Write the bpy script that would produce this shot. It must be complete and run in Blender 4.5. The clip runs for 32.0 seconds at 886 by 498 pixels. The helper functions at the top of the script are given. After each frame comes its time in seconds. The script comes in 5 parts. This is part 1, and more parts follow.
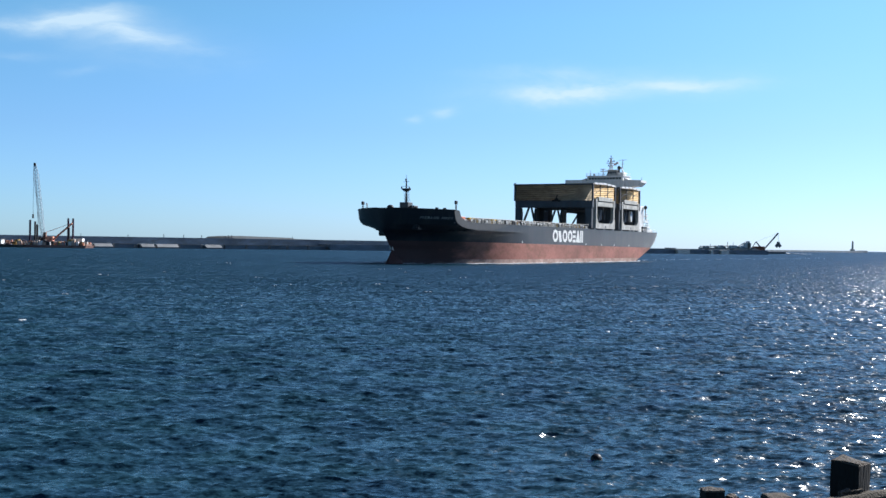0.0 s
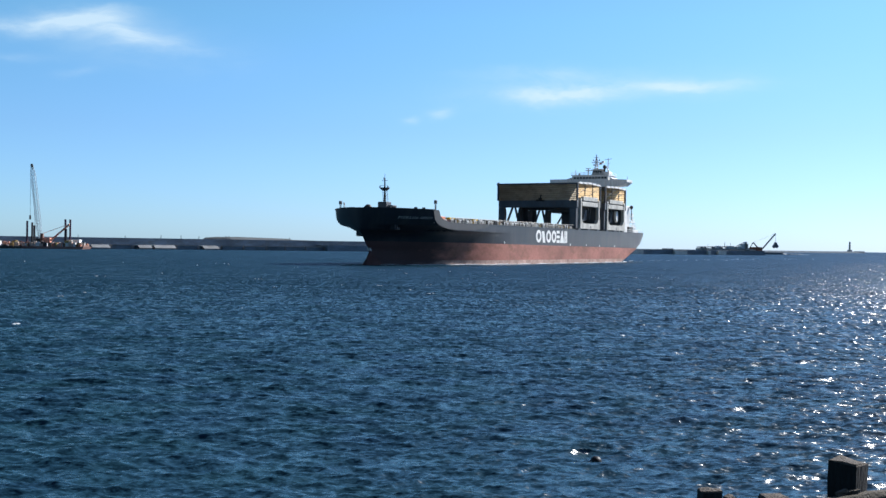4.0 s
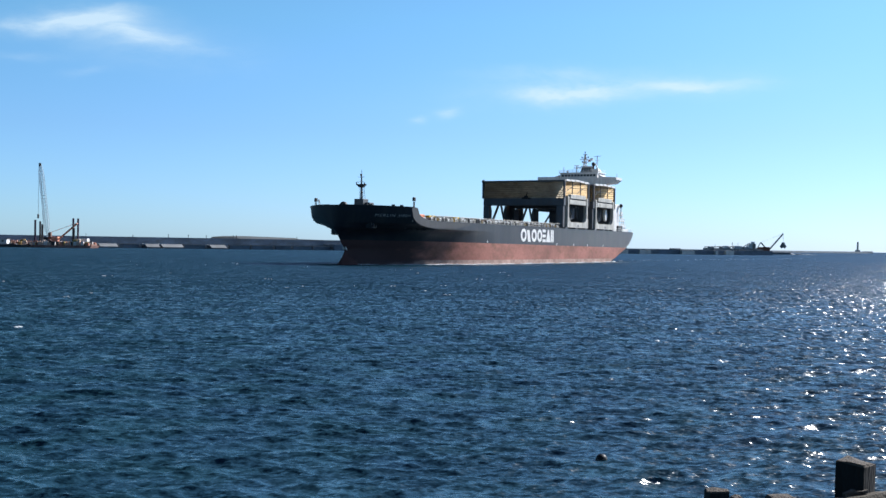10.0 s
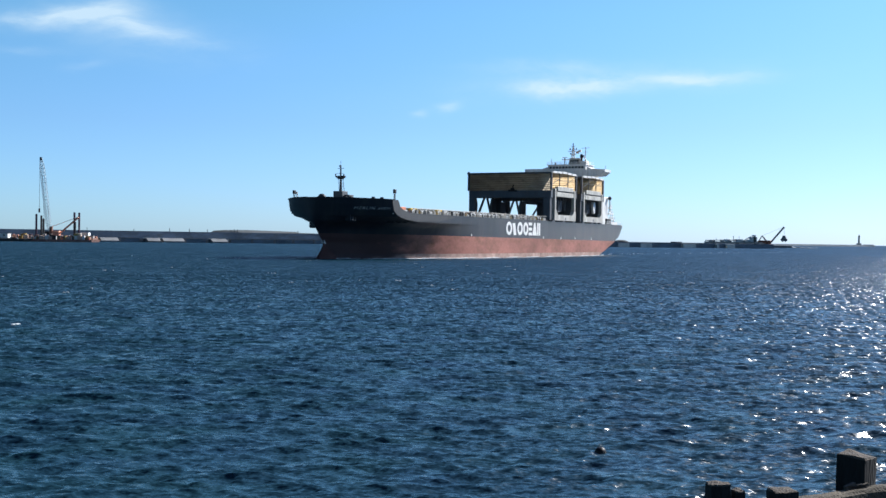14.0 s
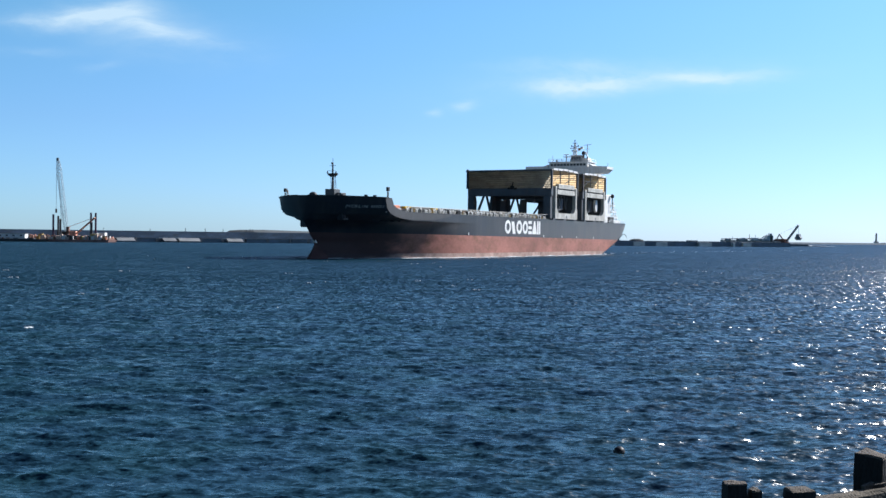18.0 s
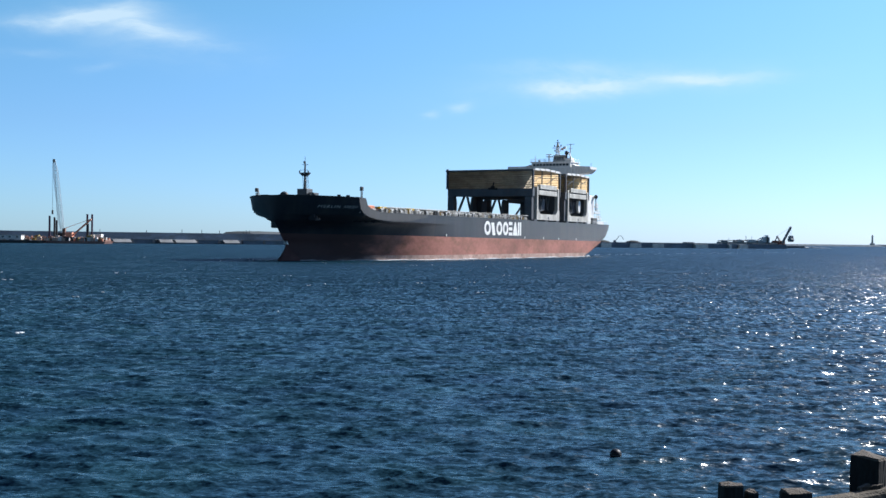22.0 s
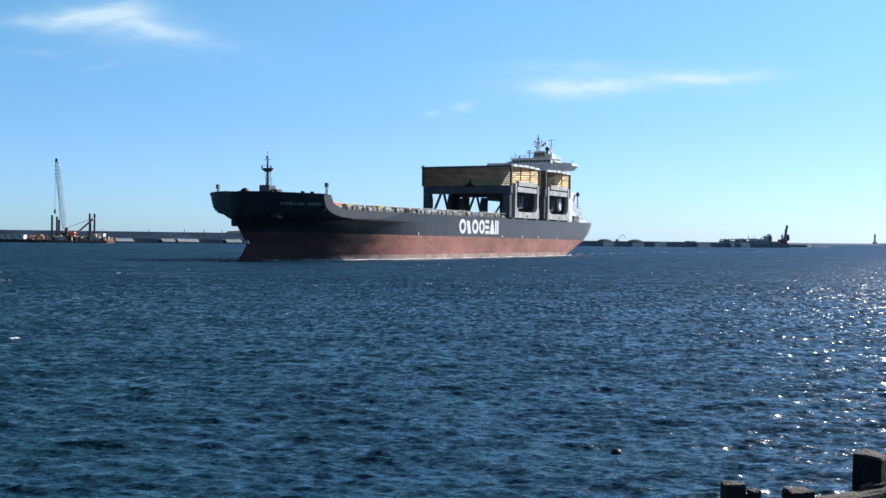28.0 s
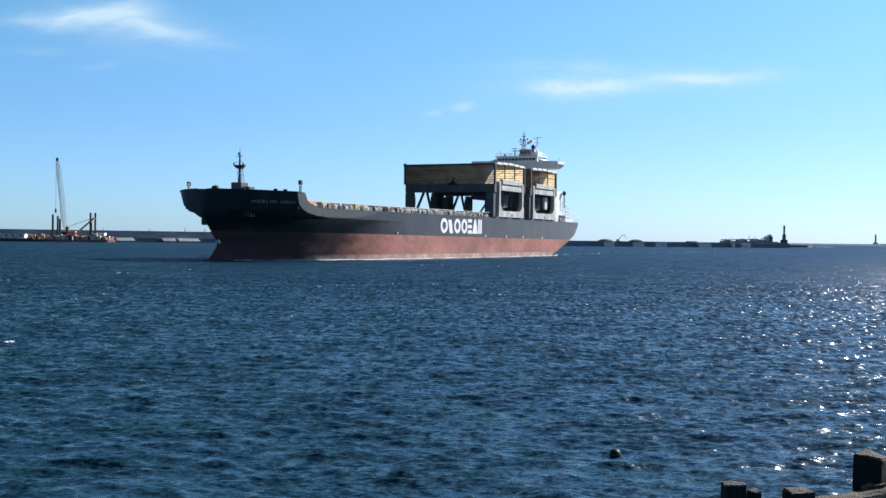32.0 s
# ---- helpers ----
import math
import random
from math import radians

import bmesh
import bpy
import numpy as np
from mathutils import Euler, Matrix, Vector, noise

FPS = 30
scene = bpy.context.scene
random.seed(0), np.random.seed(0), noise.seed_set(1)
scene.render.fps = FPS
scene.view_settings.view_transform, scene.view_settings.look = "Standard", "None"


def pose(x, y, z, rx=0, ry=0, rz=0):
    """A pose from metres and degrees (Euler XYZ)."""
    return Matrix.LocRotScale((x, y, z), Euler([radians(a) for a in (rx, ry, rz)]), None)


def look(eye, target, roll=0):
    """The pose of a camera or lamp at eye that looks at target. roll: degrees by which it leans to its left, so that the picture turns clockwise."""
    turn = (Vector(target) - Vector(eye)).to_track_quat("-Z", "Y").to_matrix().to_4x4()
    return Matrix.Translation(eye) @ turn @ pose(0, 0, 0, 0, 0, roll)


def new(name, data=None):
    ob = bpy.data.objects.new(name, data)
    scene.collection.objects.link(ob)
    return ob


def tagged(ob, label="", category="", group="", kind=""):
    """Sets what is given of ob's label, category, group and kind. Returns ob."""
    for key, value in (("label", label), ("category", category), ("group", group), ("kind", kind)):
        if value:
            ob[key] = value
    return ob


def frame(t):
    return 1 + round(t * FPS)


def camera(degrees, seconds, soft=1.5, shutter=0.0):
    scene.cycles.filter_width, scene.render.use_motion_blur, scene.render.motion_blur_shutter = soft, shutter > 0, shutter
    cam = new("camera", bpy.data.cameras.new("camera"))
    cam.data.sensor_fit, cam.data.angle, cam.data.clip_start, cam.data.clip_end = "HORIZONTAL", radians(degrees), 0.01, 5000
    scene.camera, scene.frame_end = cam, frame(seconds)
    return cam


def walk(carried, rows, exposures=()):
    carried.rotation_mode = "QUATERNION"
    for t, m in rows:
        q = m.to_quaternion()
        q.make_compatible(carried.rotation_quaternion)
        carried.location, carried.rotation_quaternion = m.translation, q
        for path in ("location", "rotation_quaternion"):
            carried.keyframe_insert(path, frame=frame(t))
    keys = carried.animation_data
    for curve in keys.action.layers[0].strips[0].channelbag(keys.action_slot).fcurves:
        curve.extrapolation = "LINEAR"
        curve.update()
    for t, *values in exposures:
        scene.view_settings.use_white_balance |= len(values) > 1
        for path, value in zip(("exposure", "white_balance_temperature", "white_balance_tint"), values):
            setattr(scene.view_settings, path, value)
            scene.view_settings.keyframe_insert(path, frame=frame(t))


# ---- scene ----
EYE = Vector((0.0, 0.0, 5.464))


def aim(yaw, pitch, roll):
    """A hand-held view from the one standpoint: degrees to the right, up and clockwise."""
    y, p = radians(yaw), radians(pitch)
    return look(EYE, EYE + Vector((math.sin(y) * math.cos(p), math.cos(y) * math.cos(p), math.sin(p))), roll)


cam = camera(43.81, 32.0)
CAM_ROWS = [
    (0, aim(1.042, -0.244, 0.842)), (0.5, aim(1.052, -0.256, 0.814)), (1, aim(1.087, -0.271, 0.886)), (1.5, aim(1.021, -0.271, 0.860)),
    (2, aim(1.005, -0.262, 0.859)), (2.5, aim(1.023, -0.250, 0.818)), (3, aim(1.152, -0.224, 0.883)), (3.5, aim(1.182, -0.198, 0.811)),
    (5.5, aim(1.140, -0.244, 0.817)), (6, aim(0.892, -0.293, 0.844)), (6.5, aim(0.623, -0.287, 0.850)), (7, aim(0.578, -0.275, 0.842)),
    (7.5, aim(0.605, -0.254, 0.825)), (8, aim(0.620, -0.235, 0.775)), (8.5, aim(0.769, -0.237, 0.866)), (9, aim(0.950, -0.230, 0.881)),
    (9.5, aim(0.906, -0.233, 0.882)), (10, aim(0.808, -0.230, 0.893)), (10.5, aim(0.640, -0.209, 0.861)), (11, aim(0.549, -0.225, 0.855)),
    (11.5, aim(0.530, -0.223, 0.865)), (12, aim(0.562, -0.194, 0.845)), (12.5, aim(0.654, -0.254, 0.829)), (13, aim(0.802, -0.497, 0.848)),
    (13.5, aim(0.848, -0.579, 0.880)), (14, aim(0.757, -0.559, 0.828)), (14.5, aim(0.649, -0.559, 0.817)), (16.5, aim(-0.025, -0.537, 0.713)),
    (17, aim(-0.052, -0.588, 0.740)), (17.5, aim(-0.069, -0.605, 0.753)), (18, aim(-0.025, -0.607, 0.687)), (18.5, aim(-0.022, -0.627, 0.695)),
    (19, aim(0.017, -0.610, 0.738)), (19.5, aim(0.023, -0.589, 0.731)), (20, aim(0.039, -0.580, 0.703)), (20.5, aim(0.104, -0.574, 0.704)),
    (21, aim(0.143, -0.545, 0.670)), (21.5, aim(0.163, -0.527, 0.682)), (22, aim(0.148, -0.522, 0.713)), (22.5, aim(0.108, -0.529, 0.693)),
    (23, aim(0.110, -0.511, 0.677)), (23.5, aim(0.094, -0.539, 0.749)), (24, aim(0.037, -0.548, 0.744)), (24.5, aim(0.005, -0.548, 0.747)),
    (25, aim(-0.000, -0.576, 0.706)), (25.5, aim(-0.008, -0.586, 0.695)), (27.5, aim(0.013, -0.579, 0.702)), (28, aim(0.035, -0.570, 0.677)),
    (28.5, aim(0.023, -0.559, 0.726)), (29, aim(-0.018, -0.558, 0.717)), (29.5, aim(-0.024, -0.542, 0.679)), (30, aim(-0.017, -0.556, 0.700)),
    (30.5, aim(-0.028, -0.574, 0.703)), (31, aim(0.020, -0.561, 0.742)), (31.5, aim(0.008, -0.582, 0.748)), (32, aim(0.000, -0.581, 0.761)),
]
walk(cam, [(t, m) for t, m in CAM_ROWS], exposures=[(0.0, 0.80), (32.0, 0.80)])

# ---- world and sun ----
SUN_AZ, SUN_EL = 56.0, 37.5        # degrees right of +y, and above the horizon
sun_dir = Vector((math.sin(radians(SUN_AZ)) * math.cos(radians(SUN_EL)), math.cos(radians(SUN_AZ)) * math.cos(radians(SUN_EL)), math.sin(radians(SUN_EL))))
sun = new("sun", bpy.data.lights.new("sun", "SUN"))
sun.data.energy, sun.data.angle, sun.data.color = 5.0, radians(0.53), (1.0, 0.995, 0.985)
sun.rotation_mode = "QUATERNION"
sun.rotation_quaternion = sun_dir.to_track_quat("Z", "Y")
SKY_STRENGTH = 0.0774


def make_world():
    w = bpy.data.worlds.new("sky")
    w.use_nodes = True
    scene.world = w
    nt = w.node_tree
    nt.nodes.clear()
    n = nt.nodes.new
    ln = nt.links.new
    out, bg = n("ShaderNodeOutputWorld"), n("ShaderNodeBackground")
    sky = n("ShaderNodeTexSky")
    sky.sky_type, sky.sun_disc = "NISHITA", False
    sky.sun_elevation, sky.sun_rotation = radians(SUN_EL), radians(SUN_AZ)
    sky.air_density, sky.dust_density, sky.ozone_density, sky.altitude = 1.0, 0.2, 4.0, 0.0
    tc, sep = n("ShaderNodeTexCoord"), n("ShaderNodeSeparateXYZ")
    ln(tc.outputs["Generated"], sep.inputs[0])

    def calc(op, a, b=None, c=None):
        m = n("ShaderNodeMath")
        m.operation = op
        for i, v in enumerate((a, b, c)):
            if v is None:
                continue
            if isinstance(v, (int, float)):
                m.inputs[i].default_value = v
            else:
                ln(v, m.inputs[i])
        return m.outputs[0]

    # height and bearing as slopes, so that thin streaks of high cloud can be laid out
    front = calc("MAXIMUM", sep.outputs[1], 0.02)
    u, v = calc("DIVIDE", sep.outputs[0], front), calc("DIVIDE", sep.outputs[2], front)
    fray, swirl = n("ShaderNodeTexNoise"), n("ShaderNodeCombineXYZ")   # frayed, drawn-out edges
    ln(u, swirl.inputs[0]), ln(calc("MULTIPLY", v, 2.2), swirl.inputs[1])
    fray.inputs["Scale"].default_value, fray.inputs["Detail"].default_value, fray.inputs["Roughness"].default_value = 13.0, 4.0, 0.55
    ln(swirl.outputs[0], fray.inputs["Vector"])
    v = calc("ADD", v, calc("MULTIPLY_ADD", fray.outputs["Fac"], 0.022, -0.011))
    comb = n("ShaderNodeCombineXYZ")
    ln(u, comb.inputs[0]), ln(calc("MULTIPLY", v, 3.6), comb.inputs[1])
    noi = n("ShaderNodeTexNoise")
    noi.inputs["Scale"].default_value, noi.inputs["Detail"].default_value, noi.inputs["Roughness"].default_value = 9.0, 7.0, 0.62
    noi.inputs["Distortion"].default_value = 0.35
    ln(comb.outputs[0], noi.inputs["Vector"])

    def streak(cu, cv, ru, rv, slope, gain):
        du, dv = calc("SUBTRACT", u, cu), calc("SUBTRACT", v, cv)
        dv = calc("SUBTRACT", dv, calc("MULTIPLY", du, slope))
        d = calc("ADD", calc("POWER", calc("ABSOLUTE", calc("DIVIDE", du, ru)), 2.0), calc("POWER", calc("ABSOLUTE", calc("DIVIDE", dv, rv)), 2.0))
        return calc("MULTIPLY", calc("EXPONENT", calc("MULTIPLY", d, -1.0)), gain)

    total = None
    for s in ((-0.360, 0.191, 0.045, 0.0075, 0.02, 0.42), (-0.310, 0.197, 0.045, 0.0110, -0.02, 0.62), (-0.285, 0.206, 0.028, 0.0080, 0.0, 0.30), (-0.249, 0.183, 0.045, 0.0065, -0.22, 0.55),
              (-0.270, 0.180, 0.090, 0.020, -0.15, 0.24), (-0.385, 0.164, 0.040, 0.004, 0.0, 0.18), (-0.310, 0.151, 0.018, 0.004, 0.1, 0.18),
              (0.128, 0.1395, 0.052, 0.0072, 0.05, 0.85), (0.235, 0.1490, 0.055, 0.0048, 0.05, 0.68), (0.11, 0.157, 0.060, 0.0055, 0.02, 0.34), (0.10, 0.147, 0.04, 0.006, 0.02, 0.18),
              (0.165, 0.144, 0.11, 0.013, 0.08, 0.36), (-0.010, 0.112, 0.007, 0.0032, 0.15, 0.42), (0.0165, 0.1195, 0.010, 0.0045, 0.1, 0.42)):
        g = streak(*s)
        total = g if total is None else calc("ADD", total, g)
    mask = calc("MULTIPLY", total, calc("MULTIPLY_ADD", noi.outputs["Fac"], 2.8, -0.80))
    mask = calc("MINIMUM", calc("MAXIMUM", mask, 0.0), 0.70)
    mask = calc("MULTIPLY", mask, calc("GREATER_THAN", sep.outputs[1], 0.05))
    mix = n("ShaderNodeMix")
    mix.data_type = "RGBA"
    ln(mask, mix.inputs["Factor"])
    mix.inputs["B"].default_value = (5.7, 7.0, 7.8, 1)
    tint = n("ShaderNodeMix")
    tint.data_type, tint.blend_type = "RGBA", "MULTIPLY"
    tint.inputs["Factor"].default_value, tint.inputs["B"].default_value = 1.0, (1, 1, 1, 1)
    haze = n("ShaderNodeValToRGB")                     # blue sea haze low down, clearer above
    stops = ((0.0, (0.60, 0.895, 1.34)), (1.0, (0.55, 0.81, 1.08)), (0.125, (0.65, 0.905, 1.15)), (0.25, (0.70, 1.06, 1.09)))
    ramp = haze.color_ramp.elements
    for e, (at, c) in zip([ramp[0], ramp[1], ramp.new(0.125), ramp.new(0.25)], stops):
        e.position, e.color = at, (*c, 1)
    ln(calc("MULTIPLY", calc("MAXIMUM", sep.outputs[2], 0.0), 1.25), haze.inputs[0])
    # the air is clearer and deeper blue away from the sun
    side = n("ShaderNodeMapRange")
    side.inputs["From Min"].default_value, side.inputs["From Max"].default_value = -0.45, 0.35
    ln(sep.outputs[0], side.inputs["Value"])
    away, both = n("ShaderNodeMix"), n("ShaderNodeMix")
    away.data_type = both.data_type = "RGBA"
    both.blend_type = "MULTIPLY"
    away.inputs["A"].default_value, away.inputs["B"].default_value = (0.86, 0.909, 0.98, 1), (1.05, 0.968, 1.08, 1)
    both.inputs["Factor"].default_value = 1.0
    ln(side.outputs[0], away.inputs["Factor"])
    ln(haze.outputs[0], both.inputs["A"]), ln(away.outputs["Result"], both.inputs["B"])
    back, deep = n("ShaderNodeMapRange"), n("ShaderNodeMix")
    back.inputs["From Min"].default_value, back.inputs["From Max"].default_value = -0.7, 0.25
    back.inputs["To Min"].default_value, back.inputs["To Max"].default_value = 0.52, 1.0
    back.interpolation_type = "SMOOTHSTEP"
    ln(sep.outputs[1], back.inputs["Value"])
    deep.data_type, deep.blend_type = "RGBA", "MULTIPLY"
    deep.inputs["Factor"].default_value = 1.0
    ln(both.outputs["Result"], deep.inputs["A"]), ln(back.outputs[0], deep.inputs["B"])
    # the clear sky is darkest about a right angle from the sun, above the haze
    dot, pool, high, depth, clear = n("ShaderNodeVectorMath"), n("ShaderNodeMapRange"), n("ShaderNodeMapRange"), n("ShaderNodeMix"), n("ShaderNodeMix")
    dot.operation = "DOT_PRODUCT"
    dot.inputs[1].default_value = sun_dir
    ln(tc.outputs["Generated"], dot.inputs[0]), ln(dot.outputs["Value"], pool.inputs["Value"])
    pool.interpolation_type = high.interpolation_type = "SMOOTHSTEP"
    for node, row in ((pool, (0.20, 0.85, 0.22, 1.60)), (high, (0.20, 0.52, 0.0, 1.0))):
        for key, value in zip(("From Min", "From Max", "To Min", "To Max"), row):
            node.inputs[key].default_value = value
    ln(sep.outputs[2], high.inputs["Value"])
    ln(high.outputs[0], depth.inputs["Factor"]), ln(pool.outputs[0], depth.inputs["B"])
    depth.inputs["A"].default_value = 1.0
    clear.data_type, clear.blend_type = "RGBA", "MULTIPLY"
    clear.inputs["Factor"].default_value = 1.0
    ln(deep.outputs["Result"], clear.inputs["A"]), ln(depth.outputs["Result"], clear.inputs["B"])
    ln(clear.outputs["Result"], tint.inputs["B"])
    ln(sky.outputs[0], tint.inputs["A"]), ln(tint.outputs["Result"], mix.inputs["A"])
    ln(mix.outputs["Result"], bg.inputs["Color"])
    bg.inputs["Strength"].default_value = SKY_STRENGTH
    ln(bg.outputs[0], out.inputs[0])


make_world()


# ---- materials ----
def material(name, color, rough=0.6, metal=0.0, dark=0.6, scale=0.5, fine=8.0, bump=0.15, stain=None, stain_amt=0.0, streak=(1, 1, 1), trans=0.0):
    """A worn surface: two scales of noise in the colour, a stain colour in streaks, fine relief."""
    m = bpy.data.materials.new(name)
    m.use_nodes = True
    nt = m.node_tree
    bsdf = nt.nodes["Principled BSDF"]
    n, ln = nt.nodes.new, nt.links.new
    tc, mp = n("ShaderNodeTexCoord"), n("ShaderNodeMapping")
    ln(tc.outputs["Object"], mp.inputs["Vector"])
    mp.inputs["Scale"].default_value = streak
    big, small = n("ShaderNodeTexNoise"), n("ShaderNodeTexNoise")
    for t, s, d in ((big, scale, 6.0), (small, fine, 4.0)):
        t.inputs["Scale"].default_value, t.inputs["Detail"].default_value = s, d
        ln(mp.outputs[0], t.inputs["Vector"])
    ramp = n("ShaderNodeMapRange")
    ramp.inputs["From Min"].default_value, ramp.inputs["From Max"].default_value = 0.3, 0.72
    ln(big.outputs["Fac"], ramp.inputs["Value"])
    mix = n("ShaderNodeMix")
    mix.data_type = "RGBA"
    mix.inputs["A"].default_value = (*[c * dark for c in color], 1)
    mix.inputs["B"].default_value = (*color, 1)
    ln(ramp.outputs[0], mix.inputs["Factor"])
    col = mix.outputs["Result"]
    grain = n("ShaderNodeMix")
    grain.data_type, grain.blend_type = "RGBA", "MULTIPLY"
    gr = n("ShaderNodeMapRange")
    gr.inputs["To Min"].default_value, gr.inputs["To Max"].default_value = 0.72, 1.18
    ln(small.outputs["Fac"], gr.inputs["Value"])
    grain.inputs["Factor"].default_value = 1.0
    ln(col, grain.inputs["A"]), ln(gr.outputs[0], grain.inputs["B"])
    col = grain.outputs["Result"]
    if stain:
        sn, sr, sm = n("ShaderNodeTexNoise"), n("ShaderNodeMapRange"), n("ShaderNodeMix")
        sm.data_type = "RGBA"
        sn.inputs["Scale"].default_value, sn.inputs["Detail"].default_value, sn.inputs["Roughness"].default_value = scale * 2.3, 8.0, 0.65
        ln(mp.outputs[0], sn.inputs["Vector"])
        sr.inputs["From Min"].default_value, sr.inputs["From Max"].default_value = 0.47, 0.70
        sr.inputs["To Max"].default_value = stain_amt
        ln(sn.outputs["Fac"], sr.inputs["Value"]), ln(sr.outputs[0], sm.inputs["Factor"])
        ln(col, sm.inputs["A"])
        sm.inputs["B"].default_value = (*stain, 1)
        col = sm.outputs["Result"]
    ln(col, bsdf.inputs["Base Color"])
    bsdf.inputs["Roughness"].default_value, bsdf.inputs["Metallic"].default_value = rough, metal
    bsdf.inputs["Specular IOR Level"].default_value = 0.5 if rough < 0.3 else 0.25
    if bump:
        b = n("ShaderNodeBump")
        b.inputs["Strength"].default_value, b.inputs["Distance"].default_value = bump, 0.05
        ln(small.outputs["Fac"], b.inputs["Height"]), ln(b.outputs[0], bsdf.inputs["Normal"])
    if trans:
        tr, ms = n("ShaderNodeBsdfTranslucent"), n("ShaderNodeMixShader")
        ln(col, tr.inputs["Color"])
        ms.inputs[0].default_value = trans
        ln(bsdf.outputs[0], ms.inputs[1]), ln(tr.outputs[0], ms.inputs[2]), ln(ms.outputs[0], nt.nodes["Material Output"].inputs[0])
    return m


M = {}
M["hull_black"] = material("hull_black", (0.027, 0.033, 0.043), 0.38, 0, 0.7, 0.12, 1.2, 0.05, (0.075, 0.068, 0.06), 0.35, (1, 1, 0.15))
M["weed"] = material("weed_band", (0.54, 0.37, 0.31), 0.8, 0, 0.6, 0.35, 2.5, 0.1, (0.20, 0.12, 0.10), 0.8, (1, 1, 0.8))
M["hull_red"] = material("hull_red", (0.47, 0.195, 0.148), 0.6, 0, 0.58, 0.16, 1.8, 0.08, (0.17, 0.085, 0.05), 0.85, (0.6, 0.6, 0.9))


def darken_forward(m, shade_col, amount):
    """Darkens forward plating in broken streaks: bow shade put into colour, plus scum."""
    nt = m.node_tree
    n, ln = nt.nodes.new, nt.links.new
    base = nt.nodes["Principled BSDF"].inputs["Base Color"]
    col = base.links[0].from_socket
    tc, sep, mp, noi = n("ShaderNodeTexCoord"), n("ShaderNodeSeparateXYZ"), n("ShaderNodeMapping"), n("ShaderNodeTexNoise")
    ln(tc.outputs["Object"], sep.inputs[0]), ln(tc.outputs["Object"], mp.inputs["Vector"]), ln(mp.outputs[0], noi.inputs["Vector"])
    mp.inputs["Scale"].default_value = (0.10, 0.10, 0.35)
    noi.inputs["Scale"].default_value, noi.inputs["Detail"].default_value = 1.6, 6.0
    wob, rng_x, mix = n("ShaderNodeMath"), n("ShaderNodeMapRange"), n("ShaderNodeMix")
    wob.operation = "MULTIPLY_ADD"
    wob.inputs[1].default_value = 30.0
    ln(noi.outputs["Fac"], wob.inputs[0]), ln(sep.outputs[0], wob.inputs[2])
    rng_x.inputs["From Min"].default_value, rng_x.inputs["From Max"].default_value = -13.0, -2.0
    rng_x.inputs["To Max"].default_value = amount
    ln(wob.outputs[0], rng_x.inputs["Value"]), ln(rng_x.outputs[0], mix.inputs["Factor"])
    mix.data_type = "RGBA"
    ln(col, mix.inputs["A"])
    mix.inputs["B"].default_value = (*shade_col, 1)
    ln(mix.outputs["Result"], base)


darken_forward(M["hull_red"], (0.060, 0.038, 0.040), 0.9)
darken_forward(M["weed"], (0.060, 0.040, 0.042), 0.9)
# bow shade put into the forefoot's darker red
M["forefoot_shade"] = material("forefoot_shade", (0.14, 0.066, 0.06), 0.85, 0, 0.6, 0.3, 2, 0.2, (0.07, 0.05, 0.045), 0.7)
M["deck"] = material("deck_paint", (0.10, 0.11, 0.10), 0.7, 0, 0.6, 0.2, 3, 0.1, (0.2, 0.09, 0.04), 0.4)
M["dark_steel"] = material("dark_steel", (0.055, 0.06, 0.065), 0.55, 0, 0.7, 0.3, 3, 0.05, (0.12, 0.07, 0.04), 0.3)
M["grey_steel"] = material("grey_steel", (0.48, 0.465, 0.43), 0.55, 0, 0.75, 0.25, 2, 0.05, (0.28, 0.16, 0.09), 0.5, (1, 1, 0.4))
M["portal_grey"] = material("portal_grey", (0.62, 0.61, 0.56), 0.65, 0, 0.6, 0.5, 3, 0.05, (0.18, 0.14, 0.10), 0.5, (1, 1, 0.5))
M["gantry_steel"] = material("gantry_steel", (0.115, 0.13, 0.15), 0.6, 0, 0.7, 0.35, 2.5, 0.06, (0.14, 0.10, 0.08), 0.35, (1, 1, 0.7))
M["soot"] = material("soot", (0.045, 0.042, 0.04), 0.9, 0, 0.6, 0.9, 5, 0.1)
M["deck_pale"] = material("deck_pale", (0.66, 0.66, 0.63), 0.6, 0, 0.6, 0.8, 4, 0.05, (0.30, 0.24, 0.18), 0.5)
M["ochre_paint"] = material("ochre_paint", (0.50, 0.36, 0.12), 0.6, 0, 0.6, 0.8, 4, 0.05, (0.25, 0.14, 0.07), 0.5)
M["white_paint"] = material("white_paint", (0.84, 0.84, 0.82), 0.5, 0, 0.85, 0.3, 2, 0.03, (0.45, 0.32, 0.2), 0.25, (1, 1, 0.3))
M["mark_white"] = material("mark_white", (0.86, 0.85, 0.82), 0.5, 0, 0.85, 0.4, 2, 0.03)
M["sheet_yellow"] = material("sheet_yellow", (0.90, 0.67, 0.39), 0.6, 0, 0.75, 0.3, 2, 0.05, (0.55, 0.36, 0.20), 0.4, (1, 1, 2), 0.68)
M["sheet_dirty"] = material("sheet_dirty", (0.56, 0.49, 0.38), 0.65, 0, 0.6, 0.14, 2, 0.05, (0.26, 0.22, 0.17), 0.8, (1, 1, 2), 0.6)
M["yellow_paint"] = material("yellow_paint", (0.75, 0.50, 0.04), 0.5, 0, 0.8, 0.8, 4, 0.05)
M["orange_paint"] = material("orange_paint", (0.86, 0.33, 0.20), 0.55, 0, 0.7, 0.3, 2, 0.05, (0.2, 0.08, 0.04), 0.4)
